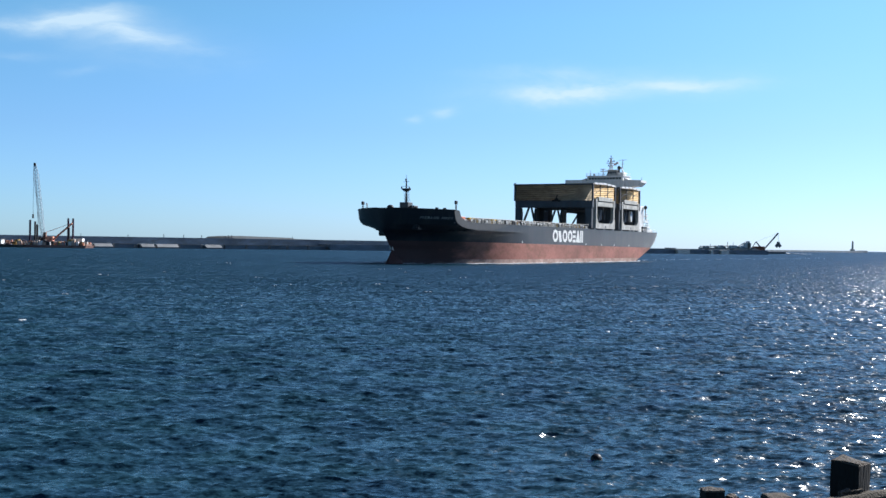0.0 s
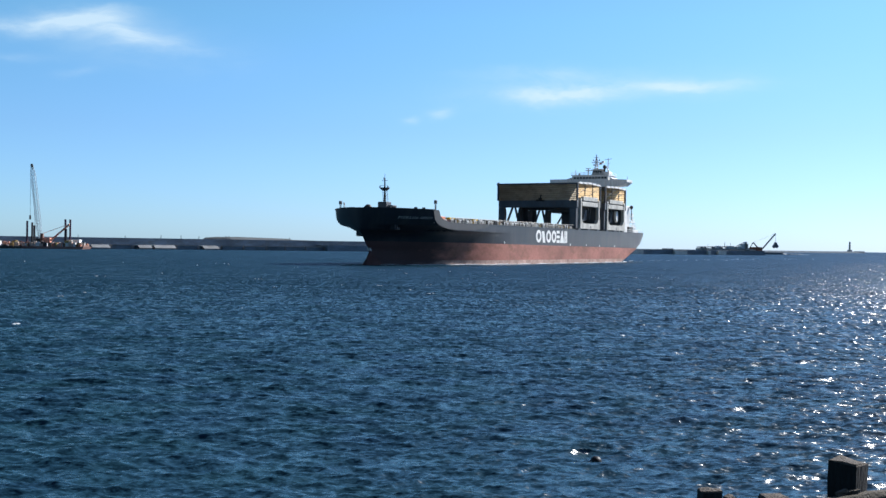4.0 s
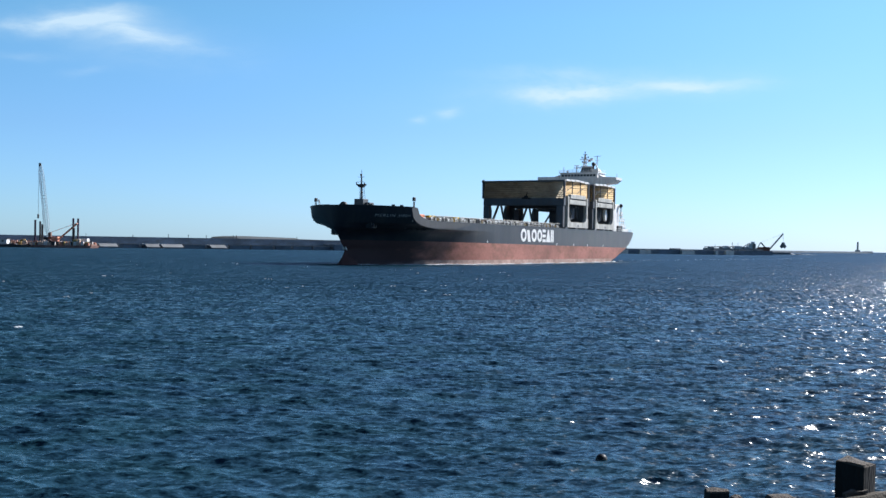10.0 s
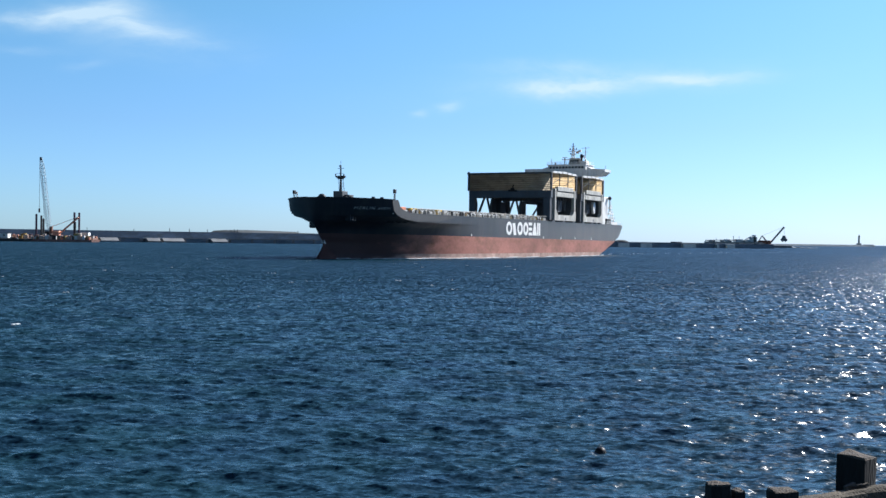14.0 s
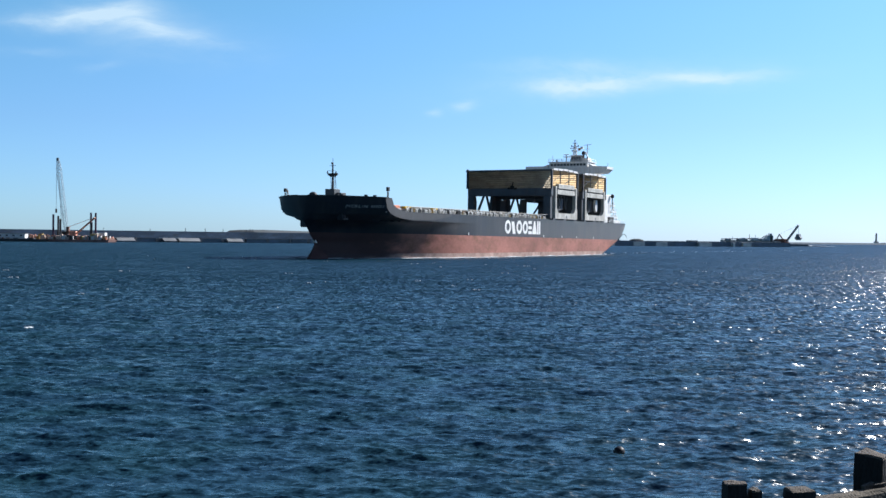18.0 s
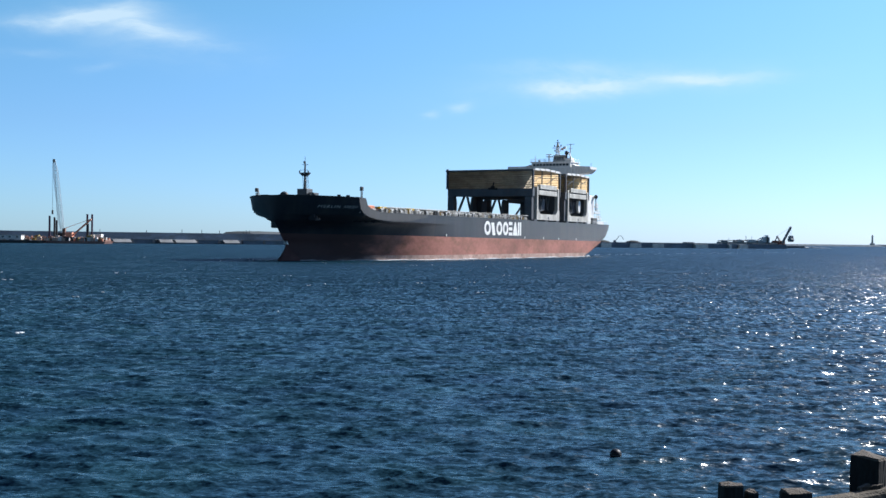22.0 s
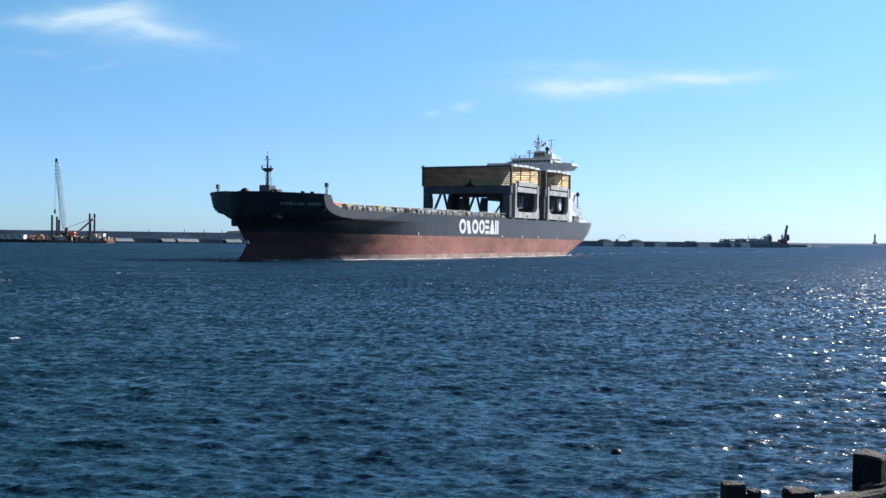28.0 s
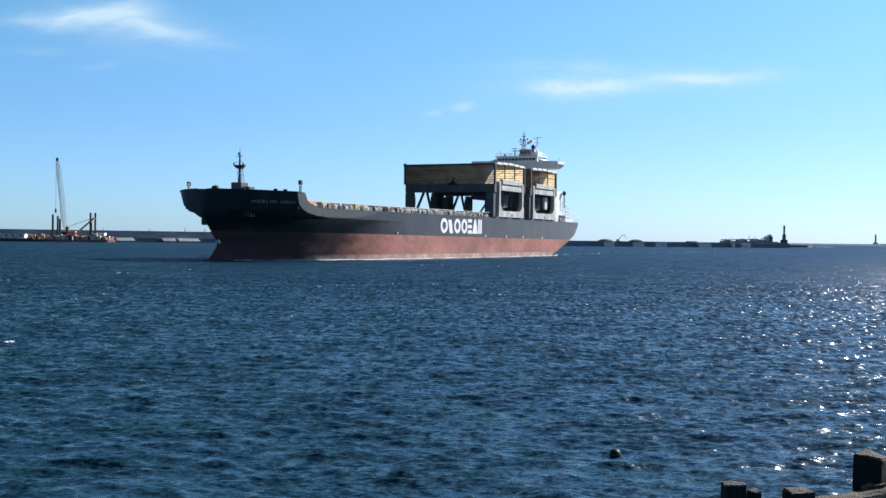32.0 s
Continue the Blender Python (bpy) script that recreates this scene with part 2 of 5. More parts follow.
# dark works steel lifted to blue-grey: aerial haze put into the colour
M["works_haze"] = material("works_haze", (0.22, 0.26, 0.30), 0.7, 0, 0.7, 0.3, 2, 0.05, (0.12, 0.09, 0.08), 0.4)
# paler still for the moored vessel's gear, with haze put into the colour
M["haze_grey"] = material("haze_grey", (0.50, 0.56, 0.62), 0.65, 0, 0.75, 0.3, 2, 0.05, (0.30, 0.27, 0.24), 0.4)
M["leg_plum"] = material("leg_plum", (0.075, 0.045, 0.085), 0.6, 0, 0.7, 0.3, 2, 0.05, (0.06, 0.04, 0.04), 0.5)
M["salmon_paint"] = material("salmon_paint", (0.92, 0.44, 0.30), 0.6, 0, 0.7, 0.3, 2, 0.05, (0.3, 0.14, 0.08), 0.4)
M["dull_orange"] = material("dull_orange", (0.25, 0.11, 0.08), 0.65, 0, 0.7, 0.2, 2, 0.05, (0.15, 0.08, 0.06), 0.5)
M["tan_paint"] = material("tan_paint", (0.68, 0.52, 0.42), 0.65, 0, 0.7, 0.3, 2, 0.05, (0.25, 0.15, 0.1), 0.5)
M["barge_red"] = material("barge_red", (0.44, 0.25, 0.21), 0.75, 0, 0.6, 0.15, 2, 0.1, (0.14, 0.09, 0.07), 0.6)
M["rust"] = material("rust", (0.26, 0.16, 0.125), 0.8, 0, 0.5, 0.2, 2, 0.2, (0.10, 0.06, 0.05), 0.7)
# lighter copy of the black hull paint: sunlight put into the colour
M["hull_lit_grey"] = material("hull_lit_grey", (0.072, 0.074, 0.078), 0.55, 0, 0.75, 0.25, 1.5, 0.05, (0.06, 0.055, 0.05), 0.5, (1, 1, 0.3))
M["mast_grey"] = material("mast_grey", (0.13, 0.14, 0.15), 0.55, 0, 0.8, 0.5, 3, 0.03)
M["boom_grey"] = material("boom_grey", (0.38, 0.48, 0.54), 0.6, 0, 0.8, 0.5, 3, 0.03)
M["glass_dark"] = material("glass_dark", (0.015, 0.02, 0.025), 0.08, 0, 0.9, 1, 3, 0.0)
M["concrete"] = material("concrete", (0.30, 0.29, 0.28), 0.85, 0, 0.6, 0.06, 0.6, 0.2, (0.13, 0.13, 0.12), 0.6, (1, 1, 0.6))
# bluer than plain concrete: haze of distance put into the colour
M["concrete_hazy"] = material("concrete_hazy", (0.22, 0.265, 0.315), 0.9, 0, 0.55, 0.07, 0.5, 0.2, (0.13, 0.135, 0.13), 0.7, (1, 1, 2.5))
M["concrete_pale"] = material("concrete_pale", (0.84, 0.80, 0.72), 0.85, 0, 0.75, 0.08, 0.7, 0.2, (0.30, 0.28, 0.25), 0.5, (1, 1, 0.5))
M["concrete_worn"] = material("concrete_worn", (0.24, 0.25, 0.26), 0.9, 0, 0.6, 0.08, 0.6, 0.2, (0.12, 0.125, 0.12), 0.7, (1, 1, 0.8))
# earth shifted bluer, distance haze put into its colour
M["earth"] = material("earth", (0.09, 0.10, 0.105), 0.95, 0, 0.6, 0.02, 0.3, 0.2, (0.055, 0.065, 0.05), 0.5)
M["timber"] = material("timber", (0.026, 0.026, 0.026), 0.9, 0, 0.45, 3.0, 26, 0.6, (0.022, 0.019, 0.017), 0.6, (1, 1, 0.25))
M["timber_top"] = material("timber_top", (0.125, 0.105, 0.085), 0.9, 0, 0.6, 6.0, 40, 0.7, (0.09, 0.07, 0.055), 0.6)
M["timber_beam"] = material("timber_beam", (0.12, 0.10, 0.075), 0.9, 0, 0.45, 2.5, 30, 0.7, (0.05, 0.042, 0.035), 0.7)
M["rubber_black"] = material("rubber_black", (0.012, 0.012, 0.013), 0.5, 0, 0.7, 4, 20, 0.05)
M["foam"] = material("foam", (0.75, 0.78, 0.80), 0.7, 0, 0.7, 0.4, 3, 0.3)


def water_material():
    """Sea water: a sharp lobe for the facets that show, a broad one for ripples too small to model."""
    m = bpy.data.materials.new("sea_water")
    m.use_nodes = True
    nt = m.node_tree
    n, ln = nt.nodes.new, nt.links.new
    sharp = nt.nodes["Principled BSDF"]
    broad, ms = n("ShaderNodeBsdfPrincipled"), n("ShaderNodeMixShader")
    tc = n("ShaderNodeTexCoord")
    big = n("ShaderNodeTexNoise")
    big.inputs["Scale"].default_value, big.inputs["Detail"].default_value = 0.35, 4.0
    ln(tc.outputs["Object"], big.inputs["Vector"])
    mix = n("ShaderNodeMix")
    mix.data_type = "RGBA"
    mix.inputs["A"].default_value, mix.inputs["B"].default_value = (0.0085, 0.0290, 0.0620, 1), (0.0110, 0.0450, 0.0520, 1)
    ln(big.outputs["Fac"], mix.inputs["Factor"])
    # slopes of the small waves, summed over several sizes and added to the modelled surface
    def vec(op, a, b):
        v = n("ShaderNodeVectorMath")
        v.operation = op
        for k, q in enumerate((a, b)):
            if q is None:
                continue
            if isinstance(q, tuple):
                v.inputs[k].default_value = q
            else:
                ln(q, v.inputs[k])
        return v.outputs[0]

    geo = n("ShaderNodeNewGeometry")
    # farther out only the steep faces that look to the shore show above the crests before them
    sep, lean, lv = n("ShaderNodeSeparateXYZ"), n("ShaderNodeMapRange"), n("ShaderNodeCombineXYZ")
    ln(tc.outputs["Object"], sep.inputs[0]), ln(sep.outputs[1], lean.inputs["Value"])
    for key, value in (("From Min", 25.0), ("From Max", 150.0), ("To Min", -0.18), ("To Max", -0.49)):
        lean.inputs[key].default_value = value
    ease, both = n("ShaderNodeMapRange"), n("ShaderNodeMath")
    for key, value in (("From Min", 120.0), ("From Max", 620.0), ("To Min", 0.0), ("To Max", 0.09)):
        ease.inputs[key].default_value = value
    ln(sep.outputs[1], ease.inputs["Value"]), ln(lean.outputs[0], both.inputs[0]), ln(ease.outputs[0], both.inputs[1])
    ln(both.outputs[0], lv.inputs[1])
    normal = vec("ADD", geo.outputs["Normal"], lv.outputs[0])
    # the smallest ripples tell less and less with distance
    calm = n("ShaderNodeMapRange")
    for key, value in (("From Min", 60.0), ("From Max", 260.0), ("To Min", 1.0), ("To Max", 0.25)):
        calm.inputs[key].default_value = value
    ln(sep.outputs[1], calm.inputs["Value"])
    for scale, stretch, sx, sy in WATER_SLOPES:
        mp, t = n("ShaderNodeMapping"), n("ShaderNodeTexNoise")
        mp.inputs["Scale"].default_value, mp.inputs["Rotation"].default_value = stretch, (0, 0, radians(9))
        t.inputs["Scale"].default_value, t.inputs["Detail"].default_value, t.inputs["Roughness"].default_value = scale, 1.0, 0.5
        ln(tc.outputs["Object"], mp.inputs["Vector"]), ln(mp.outputs[0], t.inputs["Vector"])
        slope = vec("MULTIPLY", vec("SUBTRACT", t.outputs["Color"], (0.5, 0.5, 0.5)), (sx, sy, 0.0))
        if scale > 4:
            fade = n("ShaderNodeVectorMath")
            fade.operation = "SCALE"
            ln(slope, fade.inputs[0]), ln(calm.outputs[0], fade.inputs["Scale"])
            slope = fade.outputs[0]
        normal = vec("ADD", normal, slope)
    # longer wind waves, which tell where the small ones run together with distance
    far = n("ShaderNodeMapRange")
    for key, value in (("From Min", 28.0), ("From Max", 100.0), ("To Min", 0.1), ("To Max", 1.0)):
        far.inputs[key].default_value = value
    ln(sep.outputs[1], far.inputs["Value"])
    flat, gain = n("ShaderNodeMapRange"), n("ShaderNodeMath")          # and these run together in turn
    for key, value in (("From Min", 150.0), ("From Max", 700.0), ("To Min", 0.85), ("To Max", 0.45)):
        flat.inputs[key].default_value = value
    ln(sep.outputs[1], flat.inputs["Value"])
    gain.operation = "MULTIPLY"
    ln(far.outputs[0], gain.inputs[0]), ln(flat.outputs[0], gain.inputs[1])
    mp, t, sc = n("ShaderNodeMapping"), n("ShaderNodeTexNoise"), n("ShaderNodeVectorMath")
    mp.inputs["Scale"].default_value, mp.inputs["Rotation"].default_value = (1.2, 0.42, 1.0), (0, 0, radians(5))
    t.inputs["Scale"].default_value, t.inputs["Detail"].default_value, t.inputs["Roughness"].default_value = 2.2, 2.0, 0.6
    ln(tc.outputs["Object"], mp.inputs["Vector"]), ln(mp.outputs[0], t.inputs["Vector"])
    sc.operation = "SCALE"
    ln(vec("MULTIPLY", vec("SUBTRACT", t.outputs["Color"], (0.5, 0.5, 0.5)), (2.7, 1.8, 0.0)), sc.inputs[0]), ln(gain.outputs[0], sc.inputs["Scale"])
    normal = vec("NORMALIZE", vec("ADD", normal, sc.outputs[0]), None)
    for sh, rough in ((sharp, 0.22), (broad, 0.42)):
        sh.inputs["Roughness"].default_value, sh.inputs["IOR"].default_value = rough, 1.333
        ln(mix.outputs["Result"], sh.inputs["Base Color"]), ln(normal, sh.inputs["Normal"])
    ms.inputs[0].default_value = 0.015
    ln(sharp.outputs[0], ms.inputs[1]), ln(broad.outputs[0], ms.inputs[2])
    ln(ms.outputs[0], nt.nodes["Material Output"].inputs[0])
    return m


WATER_SLOPES = ((0.16, (1, 2.4, 1), 0.3, 0.4), (1.3, (0.45, 1.9, 1), 0.26, 0.60), (3.2, (0.75, 1.7, 1), 0.52, 1.25), (7.0, (0.75, 1.6, 1), 0.70, 1.35), (15.0, (0.9, 1.5, 1), 0.52, 0.80))
M["water"] = water_material()


# ---- mesh helpers ----
def thing(name, label, category, at=(0, 0, 0), rz=0, group="", kind=""):
    ob = tagged(new(name), label, category, group, kind)
    ob.matrix_basis = pose(*at, 0, 0, rz)
    return ob


def part(name, bm, mat, parent=None, label="", smooth=False):
    me = bpy.data.meshes.new(name)
    bmesh.ops.recalc_face_normals(bm, faces=bm.faces[:])
    bm.to_mesh(me)
    bm.free()
    for mt in (mat if isinstance(mat, (list, tuple)) else [mat]):
        me.materials.append(mt)
    if smooth:
        me.polygons.foreach_set("use_smooth", [True] * len(me.polygons))
    ob = new(name, me)
    ob.parent = parent
    if label:
        ob["label"] = label
    return ob


def again(ob, m, parent=None):
    """Another piece on the same mesh."""
    o = new(ob.name.split(".")[0], ob.data)
    o.parent = parent or ob.parent
    o.matrix_basis = m
    if "label" in ob:
        o["label"] = ob["label"]
    return o


def box(bm, x0, x1, y0, y1, z0, z1, bevel=0.0):
    vs = [bm.verts.new((x, y, z)) for x in (x0, x1) for y in (y0, y1) for z in (z0, z1)]
    fs = [bm.faces.new([vs[i] for i in q]) for q in ((0, 1, 3, 2), (4, 6, 7, 5), (0, 4, 5, 1), (2, 3, 7, 6), (0, 2, 6, 4), (1, 5, 7, 3))]
    if bevel:
        es = list({e for f in fs for e in f.edges})
        bmesh.ops.bevel(bm, geom=es, offset=bevel, segments=1, affect="EDGES")
    return bm


def B(*a, bevel=0.0):
    return box(bmesh.new(), *a, bevel=bevel)


def rod(bm, a, b, r, seg=6, r2=None):
    a, b = Vector(a), Vector(b)
    q = (b - a).to_track_quat("Z", "Y")
    r2 = r if r2 is None else r2
    rings = []
    for p, rr in ((a, r), (b, r2)):
        rings.append([bm.verts.new(p + q @ Vector((rr * math.cos(2 * math.pi * k / seg), rr * math.sin(2 * math.pi * k / seg), 0))) for k in range(seg)])
    for k in range(seg):
        bm.faces.new((rings[0][k], rings[0][(k + 1) % seg], rings[1][(k + 1) % seg], rings[1][k]))
    bm.faces.new(rings[0][::-1])
    bm.faces.new(rings[1])
    return bm


def R(a, b, r, seg=6, r2=None):
    return rod(bmesh.new(), a, b, r, seg, r2)


def bar(bm, a, b, w, h=None):
    """A straight square-edged member between two points."""
    a, b, h = Vector(a), Vector(b), h or w
    d = (b - a).normalized()
    up = Vector((0, 0, 1)) if abs(d.z) < 0.95 else Vector((1, 0, 0))
    s = d.cross(up).normalized()
    u = s.cross(d).normalized()
    ends = [[bm.verts.new(p + s * (i * w / 2) + u * (j * h / 2)) for i, j in ((-1, -1), (1, -1), (1, 1), (-1, 1))] for p in (a, b)]
    for k in range(4):
        bm.faces.new((ends[0][k], ends[0][(k + 1) % 4], ends[1][(k + 1) % 4], ends[1][k]))
    bm.faces.new(ends[0][::-1])
    bm.faces.new(ends[1])
    return bm


def blob(bm, c, rx, ry, rz, n=8, m=12, jitter=0.0, rng=None):
    rows = []
    for i in range(1, n):
        th = math.pi * i / n
        row = []
        for k in range(m):
            ph = 2 * math.pi * k / m
            s = 1 + (rng.uniform(-jitter, jitter) if rng else 0)
            row.append(bm.verts.new((c[0] + rx * s * math.sin(th) * math.cos(ph), c[1] + ry * s * math.sin(th) * math.sin(ph), c[2] + rz * s * math.cos(th))))
        rows.append(row)
    top, bot = bm.verts.new((c[0], c[1], c[2] + rz)), bm.verts.new((c[0], c[1], c[2] - rz))
    for k in range(m):
        bm.faces.new((top, rows[0][k], rows[0][(k + 1) % m]))
        bm.faces.new((bot, rows[-1][(k + 1) % m], rows[-1][k]))
        for i in range(n - 2):
            bm.faces.new((rows[i][k], rows[i + 1][k], rows[i + 1][(k + 1) % m], rows[i][(k + 1) % m]))
    return bm


def prism(bm, pts, d0, d1, axis="y"):
    """A flat outline given thickness along an axis."""
    def at(p, d):
        return {"y": (p[0], d, p[1]), "x": (d, p[0], p[1]), "z": (p[0], p[1], d)}[axis]
    a = [bm.verts.new(at(p, d0)) for p in pts]
    b = [bm.verts.new(at(p, d1)) for p in pts]
    k = len(pts)
    bm.faces.new(a), bm.faces.new(b[::-1])
    for i in range(k):
        bm.faces.new((a[i], b[i], b[(i + 1) % k], a[(i + 1) % k]))
    return bm


def P(pts, d0, d1, axis="y"):
    return prism(bmesh.new(), pts, d0, d1, axis)


# ---- the sea ----
SEA_SLOPE, SEA_CHOP = 0.053, 1.1


def make_sea():
    """One sheet to the horizon, finest before the shore; steep little waves with drawn-in crests."""
    rng = np.random.RandomState(4)
    near = 20.0 * 1.0028 ** np.arange(0, 745)
    outer = near[-1] * 1.0042 ** np.cumsum(np.minimum(1 + 0.012 * np.arange(0, 400), 4.0))
    rings = np.concatenate([np.linspace(4.0, 19.5, 50), near, outer])
    fine = np.linspace(radians(59), radians(121), 720)
    coarse = np.linspace(radians(121), radians(419), 110)[1:-1]
    th = np.concatenate([fine, coarse])
    nr, nc = len(rings), len(th)
    rr, tt = np.meshgrid(rings, th, indexing="ij")
    x0, y0 = rr * np.cos(tt), rr * np.sin(tt)
    x, y, z = x0.copy(), y0.copy(), np.zeros_like(x0)
    step = np.maximum(np.gradient(rings)[:, None], np.where(np.abs(tt - np.pi / 2) < 0.54, rr * 0.0015, rr * 0.047))
    gust = 0.85 + 0.35 * np.sin(0.013 * x0 + 0.021 * y0 + 1.0) * np.sin(0.027 * y0 - 0.008 * x0)
    wind = radians(-80)
    for k in range(84):
        lam = 0.22 * 1.030 ** k * rng.uniform(0.95, 1.05)
        ang = wind + rng.normal(0, 0.54)
        slope = SEA_SLOPE * min(1.0, 0.75 / lam)
        amp, kx, ky = slope * lam / (2 * np.pi), math.cos(ang), math.sin(ang)
        shift, wob = rng.uniform(0, 6.28), rng.uniform(0, 6.28, 2)
        last = int(np.searchsorted(np.gradient(rings), lam / 2.4))          # beyond this the sheet is too coarse
        r = slice(0, max(last, 1))
        xs, ys = x0[r], y0[r]
        warp = 0.9 * np.sin((0.31 * xs + 0.23 * ys) / lam ** 0.5 + wob[0]) + 0.7 * np.sin((0.17 * xs - 0.29 * ys) / lam ** 0.5 + wob[1])
        ph = 2 * np.pi / lam * (kx * xs + ky * ys) + shift + warp
        a = amp * np.clip((lam / step[r] - 2.4) / 2.0, 0, 1) * gust[r]
        c, d = np.cos(ph), np.sin(ph)
        z[r] += a * c
        x[r] -= SEA_CHOP * a * kx * d
        y[r] -= SEA_CHOP * a * ky * d
    verts = np.concatenate([np.stack([x, y, z], -1).reshape(-1, 3), [[0, 0, 0]]])
    i, j = np.meshgrid(np.arange(nr - 1), np.arange(nc), indexing="ij")
    j2 = (j + 1) % nc
    quads = np.stack([i * nc + j, (i + 1) * nc + j, (i + 1) * nc + j2, i * nc + j2], -1).reshape(-1, 4)
    me = bpy.data.meshes.new("water")
    centre = len(verts) - 1
    nq = len(quads)
    me.vertices.add(len(verts))
    me.vertices.foreach_set("co", verts.astype(np.float32).ravel())
    tris = np.stack([np.full(nc, centre), np.arange(nc), (np.arange(nc) + 1) % nc], -1)
    me.loops.add(nq * 4 + nc * 3)
    me.loops.foreach_set("vertex_index", np.concatenate([quads.ravel(), tris.ravel()]).astype(np.int32))
    me.polygons.add(nq + nc)
    me.polygons.foreach_set("loop_start", np.concatenate([np.arange(nq) * 4, nq * 4 + np.arange(nc) * 3]).astype(np.int32))
    me.polygons.foreach_set("use_smooth", np.ones(nq + nc, bool))
    me.update(calc_edges=True)
    me.materials.append(M["water"])
    return tagged(new("water", me), "deep blue choppy harbour sea with sun glitter", "sea", kind="structure")


sea = make_sea()


def whitecaps():
    """Small breaking crests scattered over the open water."""
    rng = random.Random(77)
    bm = bmesh.new()
    for _ in range(60):
        y = 60 + 230 * rng.random() ** 0.8
        x = y * rng.uniform(-0.42, 0.52)
        for _ in range(rng.choice((1, 2, 3, 5))):
            cx, cy = x + rng.gauss(0, 0.35), y + rng.gauss(0, 0.15)
            blob(bm, (cx, cy, 0.02), rng.uniform(0.05, 0.2), rng.uniform(0.04, 0.09), rng.uniform(0.03, 0.06), 4, 7, 0.4, rng)
    return bm


part("whitecap", whitecaps(), M["foam"], sea, "small white breaking crests", True)["kind"] = "stuff"


# ---- the cargo ship: x forward from the stem at the waterline, y to port, z up from the water ----
BEAM = 15.5
ZS = (-3, 0, 4.1, 5, 7, 8.2, 9.4, 10.6, 12, 13.4, 15.2)
STEM = (-3.0, -2.7, -1.7, -0.4, 1.3, 2.1, 2.7, 3.0, 3.2, 3.4, 3.6)
REACH = (-62, -58, -53, -52, -46, -38, -21, -11.2, -9.2, -8.8, -8.4)
POW = (0.80, 0.80, 0.78, 0.75, 0.70, 0.66, 0.63, 0.67, 0.63, 0.57, 0.52)


def hull_top(x):
    return float(np.interp(x, (-190, -30, -20, -16.5, -13.8, -12.2, -11.4, 10), (11.4, 11.45, 11.6, 11.85, 12.35, 13.1, 14.7, 15.1)))


def boot_line(x):
    return float(np.interp(x, (-190, -30, 10), (5.25, 6.2, 6.35)))


def stern_end(z):
    return float(np.interp(z, (-3, 0, 2, 4.7, 7, 10, 11.4), (-152, -159, -166, -174.5, -179.5, -182.2, -182.6)))


def half(x, z):
    """Half breadth of the hull at x and height z."""
    stem, reach, q = (float(np.interp(z, ZS, t)) for t in (STEM, REACH, POW))
    u = max(0.0, (stem - x) / (stem - reach)) ** q
    fore = min(u, 1.0)
    v = min(1.0, max(0.0, (stem - x) / (stem + 59.0)))
    soft = 1.0 - (1.0 - v) ** 1.9                        # long easy shoulder of the lower body
    k = min(1.0, max(0.0, (9.6 - z) / 3.2))
    fore += (soft - fore) * k * k * (3 - 2 * k)
    run = min(1.0, max(0.0, (-8.0 - x) / 14.0))          # farther aft the ribs hollow out below the knuckle
    run *= run * (3 - 2 * run)
    if run > 0 and z < 9.3:
        hollow = max(0.02, 1.0 + (soft - 1.0) * min(1.25, max(0.0, (9.3 - z) / 8.3) ** 0.5))
        fore += (hollow - fore) * run
    end, b0 = stern_end(z), float(np.interp(z, (-3, 0, 4, 8, 11.4), (0.60, 0.88, 0.93, 0.97, 0.985)))
    aft = b0 + (1 - b0) * min(1.0, max(0.0, (x - end) / 3.0)) ** 0.5
    return BEAM * min(fore, aft)


def hull_shell(lo, hi, levels, fore=150, mid=10, aft=20):
    """One band of the shell, port side and starboard, between two height curves."""
    bm = bmesh.new()
    cols = [("f", (i / fore) ** 1.6) for i in range(fore + 1)] + [("m", i / mid) for i in range(1, mid)] + [("a", i / aft) for i in range(aft + 1)]
    grid = []
    for zone, s in cols:
        col = []
        for k in range(levels + 1):
            w = k / levels
            x = {"f": 7 - s * 77, "m": -70 - 80 * s, "a": -150 - 32 * s}[zone]
            for _ in range(4):
                z = lo(x) + (hi(x) - lo(x)) * w
                if zone == "f":
                    st = float(np.interp(z, ZS, STEM))
                    x = st - s * (st + 70)
                elif zone == "a":
                    x = -150 - s * (-150 - stern_end(z))
            b = half(x, z)
            col.append((x, b, z))
        grid.append(col)
    port = [[bm.verts.new(p) for p in c] for c in grid]
    stbd = [[bm.verts.new((p[0], -p[1], p[2])) if p[1] > 1e-4 else port[i][k] for k, p in enumerate(c)] for i, c in enumerate(grid)]
    for side in (port, stbd):
        for i in range(len(grid) - 1):
            for k in range(levels):
                q = [side[i][k], side[i + 1][k], side[i + 1][k + 1], side[i][k + 1]]
                q = list(dict.fromkeys(q))
                if len(q) > 2:
                    bm.faces.new(q if side is port else q[::-1])
    for k in range(levels):                                    # flat transom
        bm.faces.new((port[-1][k], stbd[-1][k], stbd[-1][k + 1], port[-1][k + 1]))
    return bm


